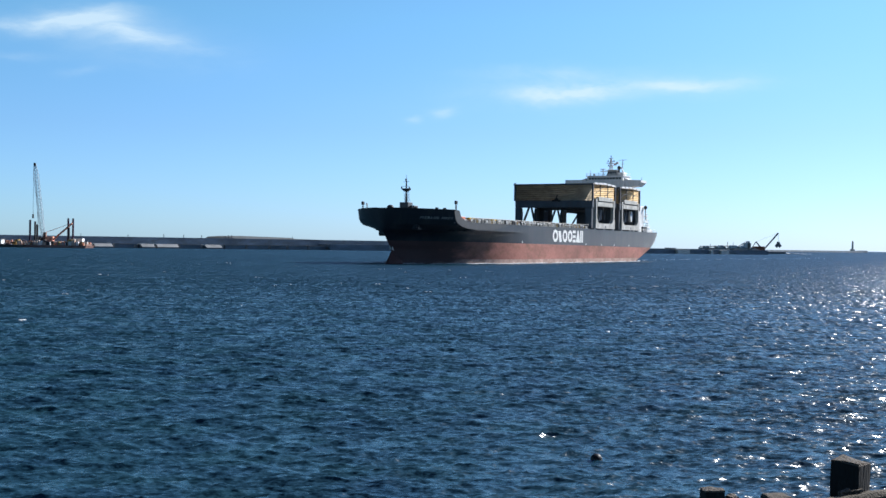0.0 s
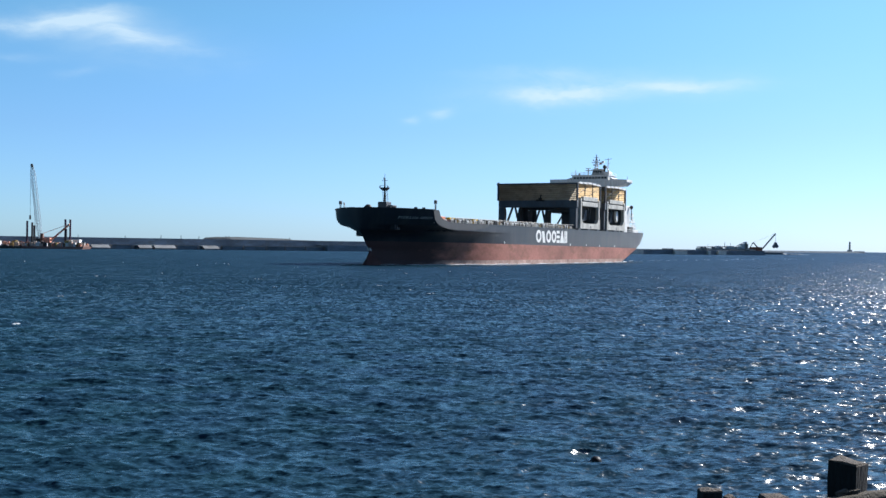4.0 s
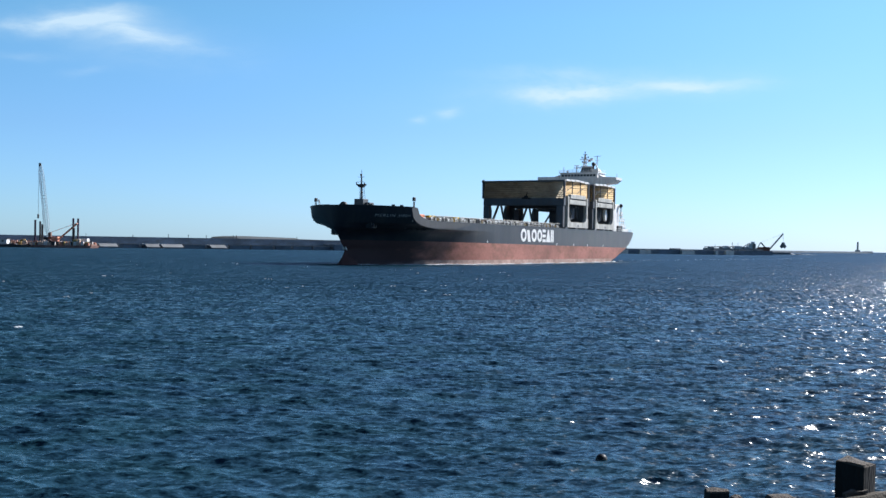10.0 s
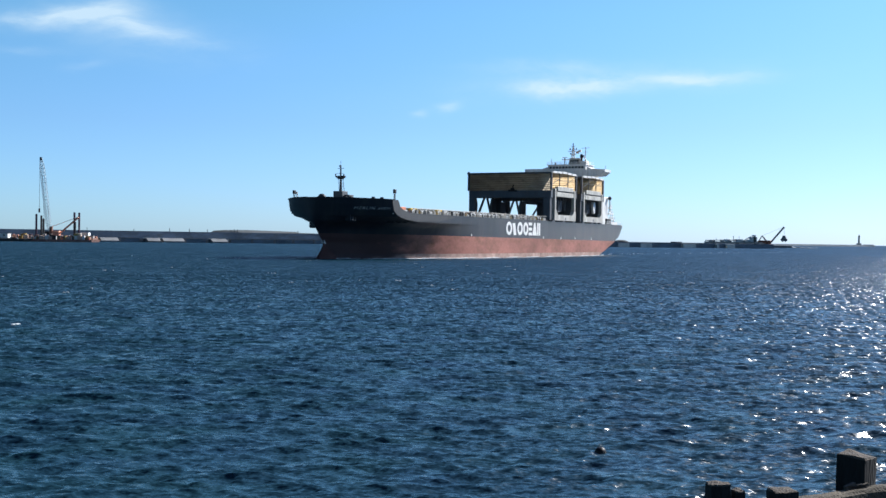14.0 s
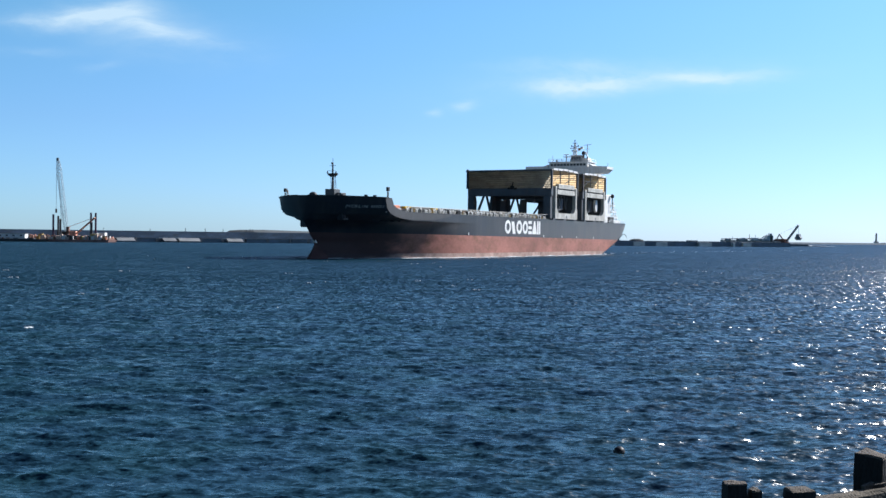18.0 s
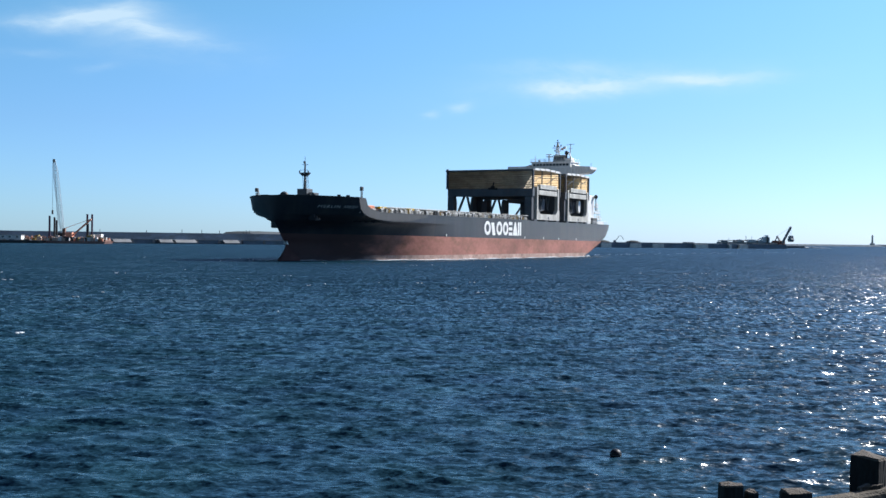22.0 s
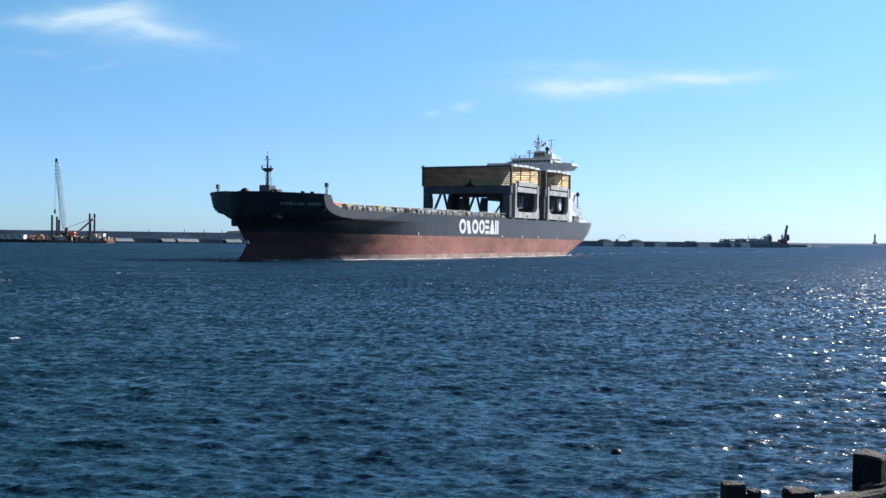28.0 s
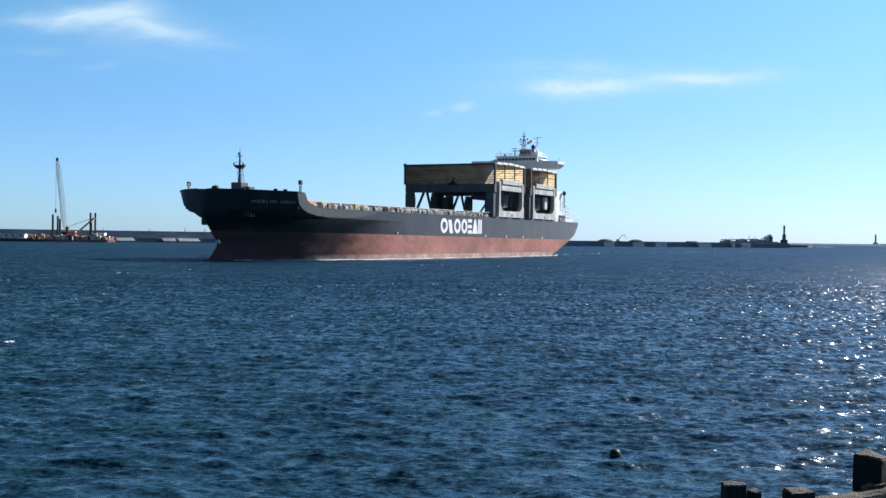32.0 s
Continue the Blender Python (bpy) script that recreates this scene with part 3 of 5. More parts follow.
def deck_plate(z, x0, x1, n, drop=0.25):
    bm = bmesh.new()
    xs = [x0 + (x1 - x0) * i / n for i in range(n + 1)]
    up = [[bm.verts.new((x, s * max(0.05, half(x, z) - 0.12), zz)) for x in xs] for s in (1, -1) for zz in (z, z - drop)]
    for i in range(n):
        bm.faces.new((up[0][i], up[0][i + 1], up[2][i + 1], up[2][i]))
        bm.faces.new((up[1][i], up[3][i], up[3][i + 1], up[1][i + 1]))
        bm.faces.new((up[0][i], up[1][i], up[1][i + 1], up[0][i + 1]))
        bm.faces.new((up[2][i], up[2][i + 1], up[3][i + 1], up[3][i]))
    return bm


NAME_X = -1.5
ship = thing("cargo_ship", "large black-hulled cargo ship with red boot-topping, riding high in the water", "cargo ship")
topsides = part("shell_plating", hull_shell(boot_line, hull_top, 40), M["hull_black"], ship, "black-painted steel shell plating, scuffed", True)
bottom = part("boot_topping", hull_shell(lambda x: 1.25, boot_line, 10), M["hull_red"], ship, "faded red antifouling with rust and scum", True)
weed = part("waterline_band", hull_shell(lambda x: -3.0, lambda x: 1.25, 6), M["weed"], ship, "pale pinkish weed and scum band at the waterline", True)
for ob in (topsides, bottom, weed):
    ob.data.set_sharp_from_angle(angle=radians(50))
part("main_deck", deck_plate(11.2, -182.3, -9.5, 40), M["deck"], ship)
part("forecastle_deck", deck_plate(13.9, -9.4, 3.0, 14), M["deck"], ship)
part("forecastle_bulkhead", B(-9.6, -9.4, -15.2, 15.2, 11.2, 13.9), M["grey_steel"], ship)


def bulb():
    """A faired bulbous forefoot: broad under water, drawn up to a ridge at the stem."""
    bm = bmesh.new()
    rows = []
    for k in range(15):
        z = -3.0 + 7.3 * k / 14
        nose = float(np.interp(z, (-3, -1, 0, 1, 2, 3, 4.3), (0.6, 1.6, 1.2, 0.35, -0.55, -1.25, -1.75)))
        wide = float(np.interp(z, (-3, -1, 0, 1, 2, 3, 4.3), (1.5, 1.8, 1.65, 1.25, 0.80, 0.42, 0.06)))
        side = [(nose - 6.0 * (1 - math.cos(radians(a))), wide * math.sin(radians(a))) for a in range(0, 91, 10)] + [(-14.0, wide)]
        rows.append([bm.verts.new((x, y, z)) for x, y in side[::-1]] + [bm.verts.new((x, -y, z)) for x, y in side[1:]])
    for p, q in zip(rows, rows[1:]):
        for i in range(len(p) - 1):
            bm.faces.new((p[i], p[i + 1], q[i + 1], q[i]))
    bm.faces.new(rows[-1])
    return bm


part("bulbous_bow", bulb(), M["forefoot_shade"], ship, "dark bulbous forefoot drawn up to the stem", True)
part("stem_patch", P([(-2.6, 3.6), (-1.7, 3.8), (-1.3, 5.4), (-2.2, 5.4)], -0.62, 0.3), M["white_paint"], ship, "pale patch by the stem")


def bulwark_cap(sgn):
    bm = bmesh.new()
    pts = []
    for i in range(24):
        s = (i / 23) ** 1.5
        x = 3.45 - s * 12.7
        z = hull_top(x)
        pts.append(Vector((x, max(0.02, half(x, z)), z)))
    for a, b in zip(pts, pts[1:]):
        bar(bm, (a.x, a.y * sgn, a.z), (b.x, b.y * sgn, b.z), 0.28, 0.16)
    return bm


for s in (1, -1):
    part("bulwark_cap", bulwark_cap(s), M["dark_steel"], ship)
# white foam where the hull meets the water, and the wake astern
rng = random.Random(5)


def foam_line():
    bm = bmesh.new()
    prev = None
    for k in range(330):
        x = -2.5 - k * 0.5
        y = half(x, 0.2)
        w = max(0.02, 0.06 + 0.10 * math.sin(k * 0.23) * math.sin(k * 0.071 + 1) + rng.uniform(-0.08, 0.10) + (max(0.0, rng.uniform(-0.25, 0.75)) if k < 110 else 0))
        z = 0.0 + 0.06 * math.sin(k * 0.21) + rng.uniform(-0.05, 0.05)
        cur = [bm.verts.new((x, y - 0.1, z + 0.16)), bm.verts.new((x, y + w, z + 0.06)), bm.verts.new((x, y + w, z - 0.4)), bm.verts.new((x, y - 0.1, z - 0.4))]
        if prev:
            for q in range(4):
                bm.faces.new((prev[q], prev[(q + 1) % 4], cur[(q + 1) % 4], cur[q]))
        prev = cur
    return bm


part("foam_line", foam_line(), M["foam"], ship, "thin line of white foam along the waterline")


def wake_flecks():
    """Scattered foam of the wake, thinning out astern."""
    bm = bmesh.new()
    for _ in range(110):
        d = rng.random() ** 1.4 * 330
        x, y = -176 - d, rng.gauss(3 + 0.06 * d, 2.5 + 0.02 * d)
        l, w = rng.uniform(0.25, 1.0), rng.uniform(0.05, 0.16)
        prism(bm, [(x, y), (x - l * 0.4, y + w), (x - l, y + 0.2), (x - l * 0.5, y - w)], 0.02, 0.10, "z")
    return bm


part("wake_foam", wake_flecks(), M["foam"], ship, "thin scattered white foam of the wake")["kind"] = "stuff"

# house mark in plain white shapes
MARK = "large plain white painted mark on the hull side"
mz0, mz1 = 6.75, 10.75


def oval_mark(xc, rx, t, a0=0, a1=360):
    """A thick flat oval band on the hull side, whole or a part of one."""
    bm = bmesh.new()
    zc, rz, n = (mz0 + mz1) / 2, (mz1 - mz0) / 2, 28
    rows = []
    for k in range(n + 1):
        a = radians(a0 + (a1 - a0) * k / n)
        c, d = math.cos(a), math.sin(a)
        rows.append([bm.verts.new((xc - q * c, y, zc + p * d)) for y in (BEAM - 0.02, BEAM + 0.04) for q, p in ((rx, rz), (rx - t, rz - t * 0.9))])
    for a, b in zip(rows, rows[1:]):
        for i, j in ((0, 1), (1, 3), (3, 2), (2, 0)):
            bm.faces.new((a[i], a[j], b[j], b[i]))
    if a1 - a0 < 360:
        bm.faces.new([rows[0][i] for i in (0, 1, 3, 2)]), bm.faces.new([rows[-1][i] for i in (0, 2, 3, 1)])
    return bm


def slab_mark(pts):
    return P(pts, BEAM - 0.02, BEAM + 0.04)


for xc, rx in ((-77.3, 2.1), (-85.3, 2.0), (-89.7, 1.9)):
    part("hull_mark", oval_mark(xc, rx, 1.0), M["mark_white"], ship, MARK)
part("hull_mark", slab_mark([(-79.7, mz1 - 0.4), (-81.6, mz1 - 0.4), (-82.6, mz0), (-80.7, mz0)]), M["mark_white"], ship, MARK)
for zz in (mz0, mz0 + 1.5, mz1 - 0.9):
    part("hull_mark", B(-94.5, -92.0, BEAM - 0.02, BEAM + 0.04, zz, zz + 0.9), M["mark_white"], ship, MARK)
part("hull_mark", slab_mark([(-94.9, mz0), (-96.3, mz1), (-97.1, mz1), (-98.4, mz0)]), M["mark_white"], ship, MARK)
for xa in (-98.7, -100.1):
    part("hull_mark", B(xa - 1.0, xa, BEAM - 0.02, BEAM + 0.04, mz0, mz1), M["mark_white"], ship, MARK)


def name_lettering(word, x0, x1, z0, z1):
    """Welded letters that follow the flare of the bow."""
    cu = bpy.data.curves.new("lettering", "FONT")
    cu.body, cu.space_character = word, 1.25
    holder = bpy.data.objects.new("lettering", cu)
    me = bpy.data.meshes.new_from_object(holder)
    bpy.data.objects.remove(holder)
    bm = bmesh.new()
    bm.from_mesh(me)
    bpy.data.meshes.remove(me)
    bmesh.ops.triangulate(bm, faces=bm.faces[:])
    us, vs = [v.co.x for v in bm.verts], [v.co.y for v in bm.verts]
    u0, u1, v0, v1 = min(us), max(us), min(vs), max(vs)
    for v in bm.verts:
        x, z = x0 + (x1 - x0) * (v.co.x - u0) / (u1 - u0), z0 + (z1 - z0) * (v.co.y - v0) / (v1 - v0)
        v.co = (x, half(x, z) + 0.05, z)
    return bm


for word, xa, xb in (("MERLIN", NAME_X - 0.1, NAME_X - 3.75), ("ARROW", NAME_X - 4.4, NAME_X - 7.0)):
    part("name_lettering", name_lettering(word, xa, xb, 12.2, 12.85), M["portal_grey"], ship, "pale grey welded ship's name letters")

# draught marks and small fittings on the side
for x in (-52, -104, -119, -132, -148):
    part("side_mark", B(x - 0.2, x + 0.2, BEAM - 0.01, BEAM + 0.05, boot_line(x) + 0.15, boot_line(x) + 0.75), M["mark_white"], ship)
for s in (1, -1):
    rail = bmesh.new()
    for x in range(-181, -160, 2):
        y = s * (half(x, 11.2) - 0.3)
        rod(rail, (x, y, 11.3), (x, y, 12.5), 0.05, 4)
        for zz in (11.9, 12.5):
            rod(rail, (x, y, zz), (x + 2, s * (half(x + 2, 11.2) - 0.3), zz), 0.045, 4)
    part("stern_rail", rail, M["white_paint"], ship, "white-painted tubular railing")

# anchors in their recesses
for s in (1, -1):
    x, z = -3.0, 10.25
    if s > 0:
        y = half(x, z)
    else:
        x, z = -2.6, 9.4
        y = -(half(x + 0.6, z - 0.9) + 0.1)
    part("anchor_bolster", P([(x - 1.5, z + 0.5), (x + 1.5, z + 0.5), (x + 1.2, z - 0.9), (x - 1.2, z - 0.9)], min(y, y - s * 1.6), max(y, y - s * 1.6)) if s > 0 else B(x - 1.8, x + 2.4, min(y, y - s * 3.2), max(y, y - s * 3.2), 7.5, 9.2, bevel=0.3), M["hull_black"], ship, "black-painted anchor recess plating")
    bm = bmesh.new()
    for d in (-0.6, 0.6):
        yy = y + s * 0.02
        bar(bm, (x + d, yy, z - 0.6), (x + d, yy + s * 0.1, z + 0.5), 0.35)
    bar(bm, (x - 0.9, y + s * 0.02, z - 0.7), (x + 0.9, y + s * 0.02, z - 0.7), 0.3)
    part("anchor", bm, M["hull_black"], ship, "dark anchor housed against the bow")

# lighter strip for the sunlit hull side, sweeping aft from the forecastle break
def sweep_plate():
    bm = bmesh.new()
    prev = None
    for k in range(49):
        x = -8.55 - 33.0 * (k / 48) ** 1.6
        lo = float(np.interp(x, (-42, -32, -21.4, -16, -12.6, -10.4, -9.2, -8.5), (11.0, 9.75, 9.7, 9.9, 10.45, 11.2, 12.1, 14.1)))
        hi = max(lo + 0.02, hull_top(x) - 0.06)
        y = BEAM * min(1.0, half(x, hi) / BEAM)
        cur = [bm.verts.new((x, max(half(x, z), y) + d, z)) for z in (lo, hi) for d in (0.035, -0.02)]
        if prev:
            for i, j in ((0, 2), (2, 3), (3, 1), (1, 0)):
                bm.faces.new((prev[i], prev[j], cur[j], cur[i]))
        prev = cur
    return bm


part("lit_side_strip", sweep_plate(), M["hull_lit_grey"], ship, "worn hull side in a lighter sunlit grey at the break of the forecastle")

# foremast on the forecastle
mast = part("foremast", R((-9.0, 0, 15.6), (-9.0, 0, 23.4), 0.36, 8, 0.16), M["mast_grey"], ship, "grey tapered signal mast")
part("mast_house", B(-10.4, -7.8, -1.4, 1.3, 13.9, 16.9, bevel=0.08), M["mast_grey"], mast)
part("mast_locker", B(-10.6, -8.4, 1.4, 2.9, 13.9, 16.0, bevel=0.08), M["mast_grey"], mast)
part("mast_platform", P([(-1.2, 20.5), (-0.4, 19.9), (0.4, 19.9), (1.2, 20.5), (1.2, 20.65), (-1.2, 20.65)], -9.6, -8.4, "x"), M["dark_steel"], mast)
part("yard", R((-9, -1.5, 20.7), (-9, 1.5, 20.7), 0.07), M["dark_steel"], mast)
part("yard", R((-9, -0.9, 22.6), (-9, 0.9, 22.6), 0.06), M["dark_steel"], mast)
part("navigation_lamp", R((-8.7, 0, 22.9), (-8.7, 0, 23.4), 0.22), M["dark_steel"], mast)
part("aerial", R((-9, 0, 23.3), (-9, 0, 24.5), 0.05, 5), M["dark_steel"], mast)
part("platform_rail", R((-8.4, -1.2, 21.3), (-8.4, 1.2, 21.3), 0.04, 4), M["mast_grey"], mast)
part("searchlight", R((-8.6, -1.25, 20.7), (-8.6, -1.25, 21.2), 0.18), M["mast_grey"], mast)
part("searchlight", R((-8.6, 1.2, 20.7), (-8.6, 1.2, 21.15), 0.17), M["mast_grey"], mast)
part("horn", R((-8.9, 0.3, 18.6), (-8.0, 0.6, 18.8), 0.22), M["mast_grey"], mast)
part("stay", R((-9, -0.7, 20.0), (-9.8, -0.9, 16.2), 0.04, 4), M["dark_steel"], mast)
part("stay", R((-9, 0.7, 20.0), (-9.8, 0.9, 16.2), 0.04, 4), M["dark_steel"], mast)
bm = R((-9.5, 0.5, 16), (-9.5, 0.5, 20.4), 0.05, 4)
rod(bm, (-9.5, 0.1, 16), (-9.5, 0.1, 20.4), 0.05, 4)
part("ladder", bm, M["dark_steel"], mast)
part("windlass", blob(bmesh.new(), (-0.8, 0, 14.95), 0.9, 1.1, 1.0, 8, 12), M["dark_steel"], ship, smooth=True)
for x, y, h in ((-4, 6, 15.4), (-5, 4, 15.6), (-7.6, 10.5, 15.4), (-8.2, 12.6, 15.3)):
    part("mooring_bollard", R((x, y, 13.9), (x, y, h), 0.45, 10), M["dark_steel"], ship)
bm = R((-2.4, -8.6, 14.6), (-2.4, -8.6, 16.4), 0.09)
rod(bm, (-2.4, -8.0, 14.6), (-2.4, -8.5, 16.2), 0.06)
box(bm, -2.55, -2.25, -8.75, -8.45, 16.0, 16.5)
part("bow_lamp_post", bm, M["grey_steel"], ship)
for s in (1, -1):
    bm = R((-10.0, s * 15.0, 14.0), (-10.0, s * 15.0, 16.2), 0.10)
    rod(bm, (-10.5, s * 15.0, 14.0), (-10.5, s * 15.0, 16.2), 0.10)
    for k in range(7):
        rod(bm, (-10.0, s * 15.0, 14.2 + 0.3 * k), (-10.5, s * 15.0, 14.2 + 0.3 * k), 0.05, 4)
    post = part("light_post", bm, M["dark_steel"], ship)
    part("floodlight", B(-10.7, -9.8, s * 15.0 - 0.3, s * 15.0 + 0.3, 16.3, 17.3, bevel=0.1), M["dark_steel"], post)

# hatches along the deck, with their stanchions
for k in range(7):
    x1 = -17.5 - 13.2 * k
    hatch = part("hatch_coaming", B(x1 - 12.2, x1, -12.6, 12.6, 11.2, 12.4), M["dark_steel"], ship)
    part("hatch_cover", B(x1 - 12.4, x1 + 0.2, -12.9, 12.9, 12.4, 13.0, bevel=0.1), M["deck"], hatch, "dull grey-green steel hatch cover")


def bracket(s, kind):
    bm = bmesh.new()
    y = s * 14.9
    bar(bm, (0, y, 11.2), (0, y, 12.5), 0.2)
    if kind == 0:                                          # forked
        bar(bm, (0, y, 12.2), (-0.5, y, 12.7), 0.18)
        bar(bm, (0, y, 12.2), (0.5, y, 12.7), 0.18)
    elif kind == 1:                                        # cranked, with a box head
        bar(bm, (0, y, 12.3), (0.8, y, 12.65), 0.2)
        box(bm, -0.4, 0.35, min(y, y - 0.3 * s), max(y, y - 0.3 * s), 12.45, 12.85)
    elif kind == 2:                                        # locker
        box(bm, -0.6, 0.2, min(y, y - 0.4 * s), max(y, y - 0.4 * s), 11.7, 12.7)
    elif kind == 3:                                        # gate of two posts
        bar(bm, (0.55, y, 11.2), (0.55, y, 12.4), 0.14)
        bar(bm, (-0.1, y, 12.35), (0.65, y, 12.35), 0.14)
        bar(bm, (0, y, 11.7), (0.55, y, 12.2), 0.1)
    else:                                                  # goose-neck vent
        rod(bm, (0.3, y - s * 0.4, 11.2), (0.3, y - s * 0.4, 12.55), 0.2, 7)
        rod(bm, (0.3, y - s * 0.4, 12.55), (0.62, y - s * 0.2, 12.4), 0.22, 7)
    bar(bm, (0, y, 11.9), (0, y - s * 1.6, 12.3), 0.2)
    return bm


STANCHION = (("white_paint", "white-painted forked deck stanchion"), ("deck_pale", "pale cranked deck stanchion with a box head"), ("dark_steel", ""), ("deck_pale", "pale two-post deck gate"), ("ochre_paint", "ochre goose-neck deck vent"), ("deck_pale", "grimy pale forked deck stanchion"))
for s in (1, -1):
    rng = random.Random(31)
    kinds = []
    for k, (paint, says) in enumerate(STANCHION):
        kinds.append(part("stanchion", bracket(s, k % 5), M[paint], ship, says))
        kinds[-1].location.x = -19.5 - 0.9 * k
    x = -24.6
    while x > -108:
        o = again(kinds[rng.choice((0, 0, 1, 1, 2, 3, 3, 5, 5, 5, 2, 0, 3, 4))], pose(x, 0, rng.uniform(-0.30, 0.10), 0, 0, rng.uniform(-0.6, 0.6)))
        x -= rng.choice((0.5, 0.7, 0.9, 1.1, 1.5))
    part("deck_pipe", R((-20, s * 14.2, 11.75), (-108, s * 14.2, 11.75), 0.16), M["dark_steel"], ship)
    part("deck_pipe", R((-20, s * 14.9, 12.98), (-108, s * 14.9, 12.98), 0.07), M["grey_steel"], ship)
    part("sheer_rail", B(-108, -18, s * 15.35 - 0.06, s * 15.35 + 0.06, 11.35, 11.62), M["dark_steel"], ship)
rng = random.Random(11)
for k in range(150):                                   # boxes and vents of the side deck
    x, h = -17.5 - rng.random() * 89, rng.uniform(0.4, 1.4)
    part("deck_fitting", B(x, x + rng.uniform(0.4, 1.4), 13.5, 13.6 + rng.uniform(0.3, 1.2), 11.2, 11.2 + h), M[rng.choice(("deck_pale", "dark_steel", "grey_steel", "dark_steel", "rust", "ochre_paint"))], ship)
part("deck_crate", B(-18.6, -15.6, 11.5, 13.5, 12.3, 13.2, bevel=0.06), M["orange_paint"], ship, "orange-red deck box")
for x in (-20.5, -22.4, -34.6, -36.2):
    part("spreader", B(x - 1.2, x, 11.6, 13.8, 12.4, 13.05, bevel=0.06), M["yellow_paint"], ship, "bright yellow lifting spreader")


def sheet_x(x, y0, y1, z0, z1, n=16):
    """Ribbed sheeting across the ship; the ribs run level."""
    bm = bmesh.new()
    rows = []
    for k in range(n + 1):
        d = 0.11 * (1 if k % 2 else -1)
        z = z0 + (z1 - z0) * k / n
        rows.append([bm.verts.new((x + d, y0 + (y1 - y0) * i / 6, z)) for i in range(7)])
    for a, b in zip(rows, rows[1:]):
        for i in range(6):
            bm.faces.new((a[i], a[i + 1], b[i + 1], b[i]))
    return bm


# travelling gantry cranes with their rain shelters
def gantry(x0, x1, fore=True):
    """x0: the forward face, x1: the after face."""
    g = part("gantry_crane", B(x0 - 1.6, x0, -14.6, 15.2, 19.15, 21.6, bevel=0.05), M["gantry_steel"], ship, "dark steel travelling gantry with a rain shelter on top")
    part("girder", B(x1, x1 + 1.6, -14.6, 15.2, 19.0, 21.6, bevel=0.05), M["gantry_steel"], g)
    for y0, y1 in ((-14.6, -12.5), (12.5, 14.9)):
        part("leg", B(x0 - 1.5, x0 - 0.1, y0, y1, 11.9, 19.1), M["gantry_steel"], g)
    for y0, y1 in ((-14.6, -12.6), (12.6, 14.9)) if fore else ((12.6, 14.9),):
        part("leg", B(x1 + 0.2, x1 + 1.4, y0, y1, 12.4, 19.0), M["gantry_steel"], g)
    # the far portal is stiffened by raking braces and filled corners
    xo, xi = (-116.8, -128.5) if fore else (-141.6, -153.6)
    part("corner_plate", P([(xo + 2.6, 12.0), (xo + 0.3, 12.0), (xo, 17.4), (xo + 0.8, 19.7), (xo + 2.6, 19.7)], -15.3, -14.4), M["gantry_steel"], g)
    part("corner_plate", P([(xi - 4.6, 12.0), (xi - 0.2, 12.0), (xi, 17.8), (xi - 0.7, 19.7), (xi - 4.6, 19.7)], -15.3, -14.4), M["gantry_steel"], g)
    part("raking_brace", bar(bmesh.new(), (xo - 1.4, -14.8, 13.9), (xo - 6.2, -14.8, 19.8), 0.6), M["gantry_steel"], g)
    part("raking_brace", bar(bmesh.new(), (xi + 0.2, -14.8, 13.9), (xi + 3.4, -14.8, 19.8), 0.6), M["gantry_steel"], g)
    # portal frames over the rails: pale to port, shade put into the far colour
    w, f = x0 - x1, 2.3 if fore else 1.3
    for s in (1, -1):
        y0, y1 = (14.3, 15.45) if s > 0 else (-15.45, -14.3)
        paint, says = (M["portal_grey"], "pale weathered portal post") if s > 0 else (M["gantry_steel"], "")
        for xa, xb in ((x0 - f - 1.9, x0 - f - 0.7), (x1 + 0.9, x1 + 2.1))[:1 if s < 0 and not fore else 2]:
            part("portal_post", B(xa, xb, y0, y1, 12.0, 22.3, bevel=0.12), paint, g, says)
        if s < 0 and not fore:                            # the far after corner is closed by its plate alone
            continue
        part("sill_beam", P([(x0 - f - 0.6, 11.9), (x1 + 0.6, 11.9), (x1 + 0.6, 15.2), (x1 + 2.3, 15.2), (x1 + 2.8, 14.4), (x1 + 3.9, 13.75), (x0 - f - 3.7, 13.75), (x0 - f - 2.6, 14.4), (x0 - f - 2.1, 15.2), (x0 - f - 0.6, 15.2)], y0 - 0.05, y1 + 0.03), paint, g, "pale sill beam above the wheels" if s > 0 else "")
        part("sill_hatch", B(x0 - w / 2 - f / 2 - 0.5, x0 - w / 2 - f / 2 + 0.5, *((y1 - 0.02, y1 + 0.06) if s > 0 else (y0 - 0.06, y0 + 0.02)), 12.1, 12.9), M["gantry_steel"], g)
        part("lintel", B(x1 + 3.1, x0 - f - 3.2, y0 + 0.1, y1 + 0.05, 21.65, 23.1, bevel=0.08), paint, g)
        part("lintel", B(x1 + 2.4, x0 - f - 2.6, y0 + 0.1, y1 - 0.1, 19.75, 21.25, bevel=0.08), paint, g)
        part("tie_rod", B(x1 + 1.6, x0 - f - 1.4, y0 + 0.5, y1 - 0.4, 21.2, 21.7), M["gantry_steel"], g)
        for xx in (x0 - 2.2, x0 - w / 2, x1 + 2.2):
            part("wheel_bogie", B(xx - 1.0, xx + 1.0, y0 + 0.1, y1 - 0.05, 11.3, 11.95), M["gantry_steel"], g)
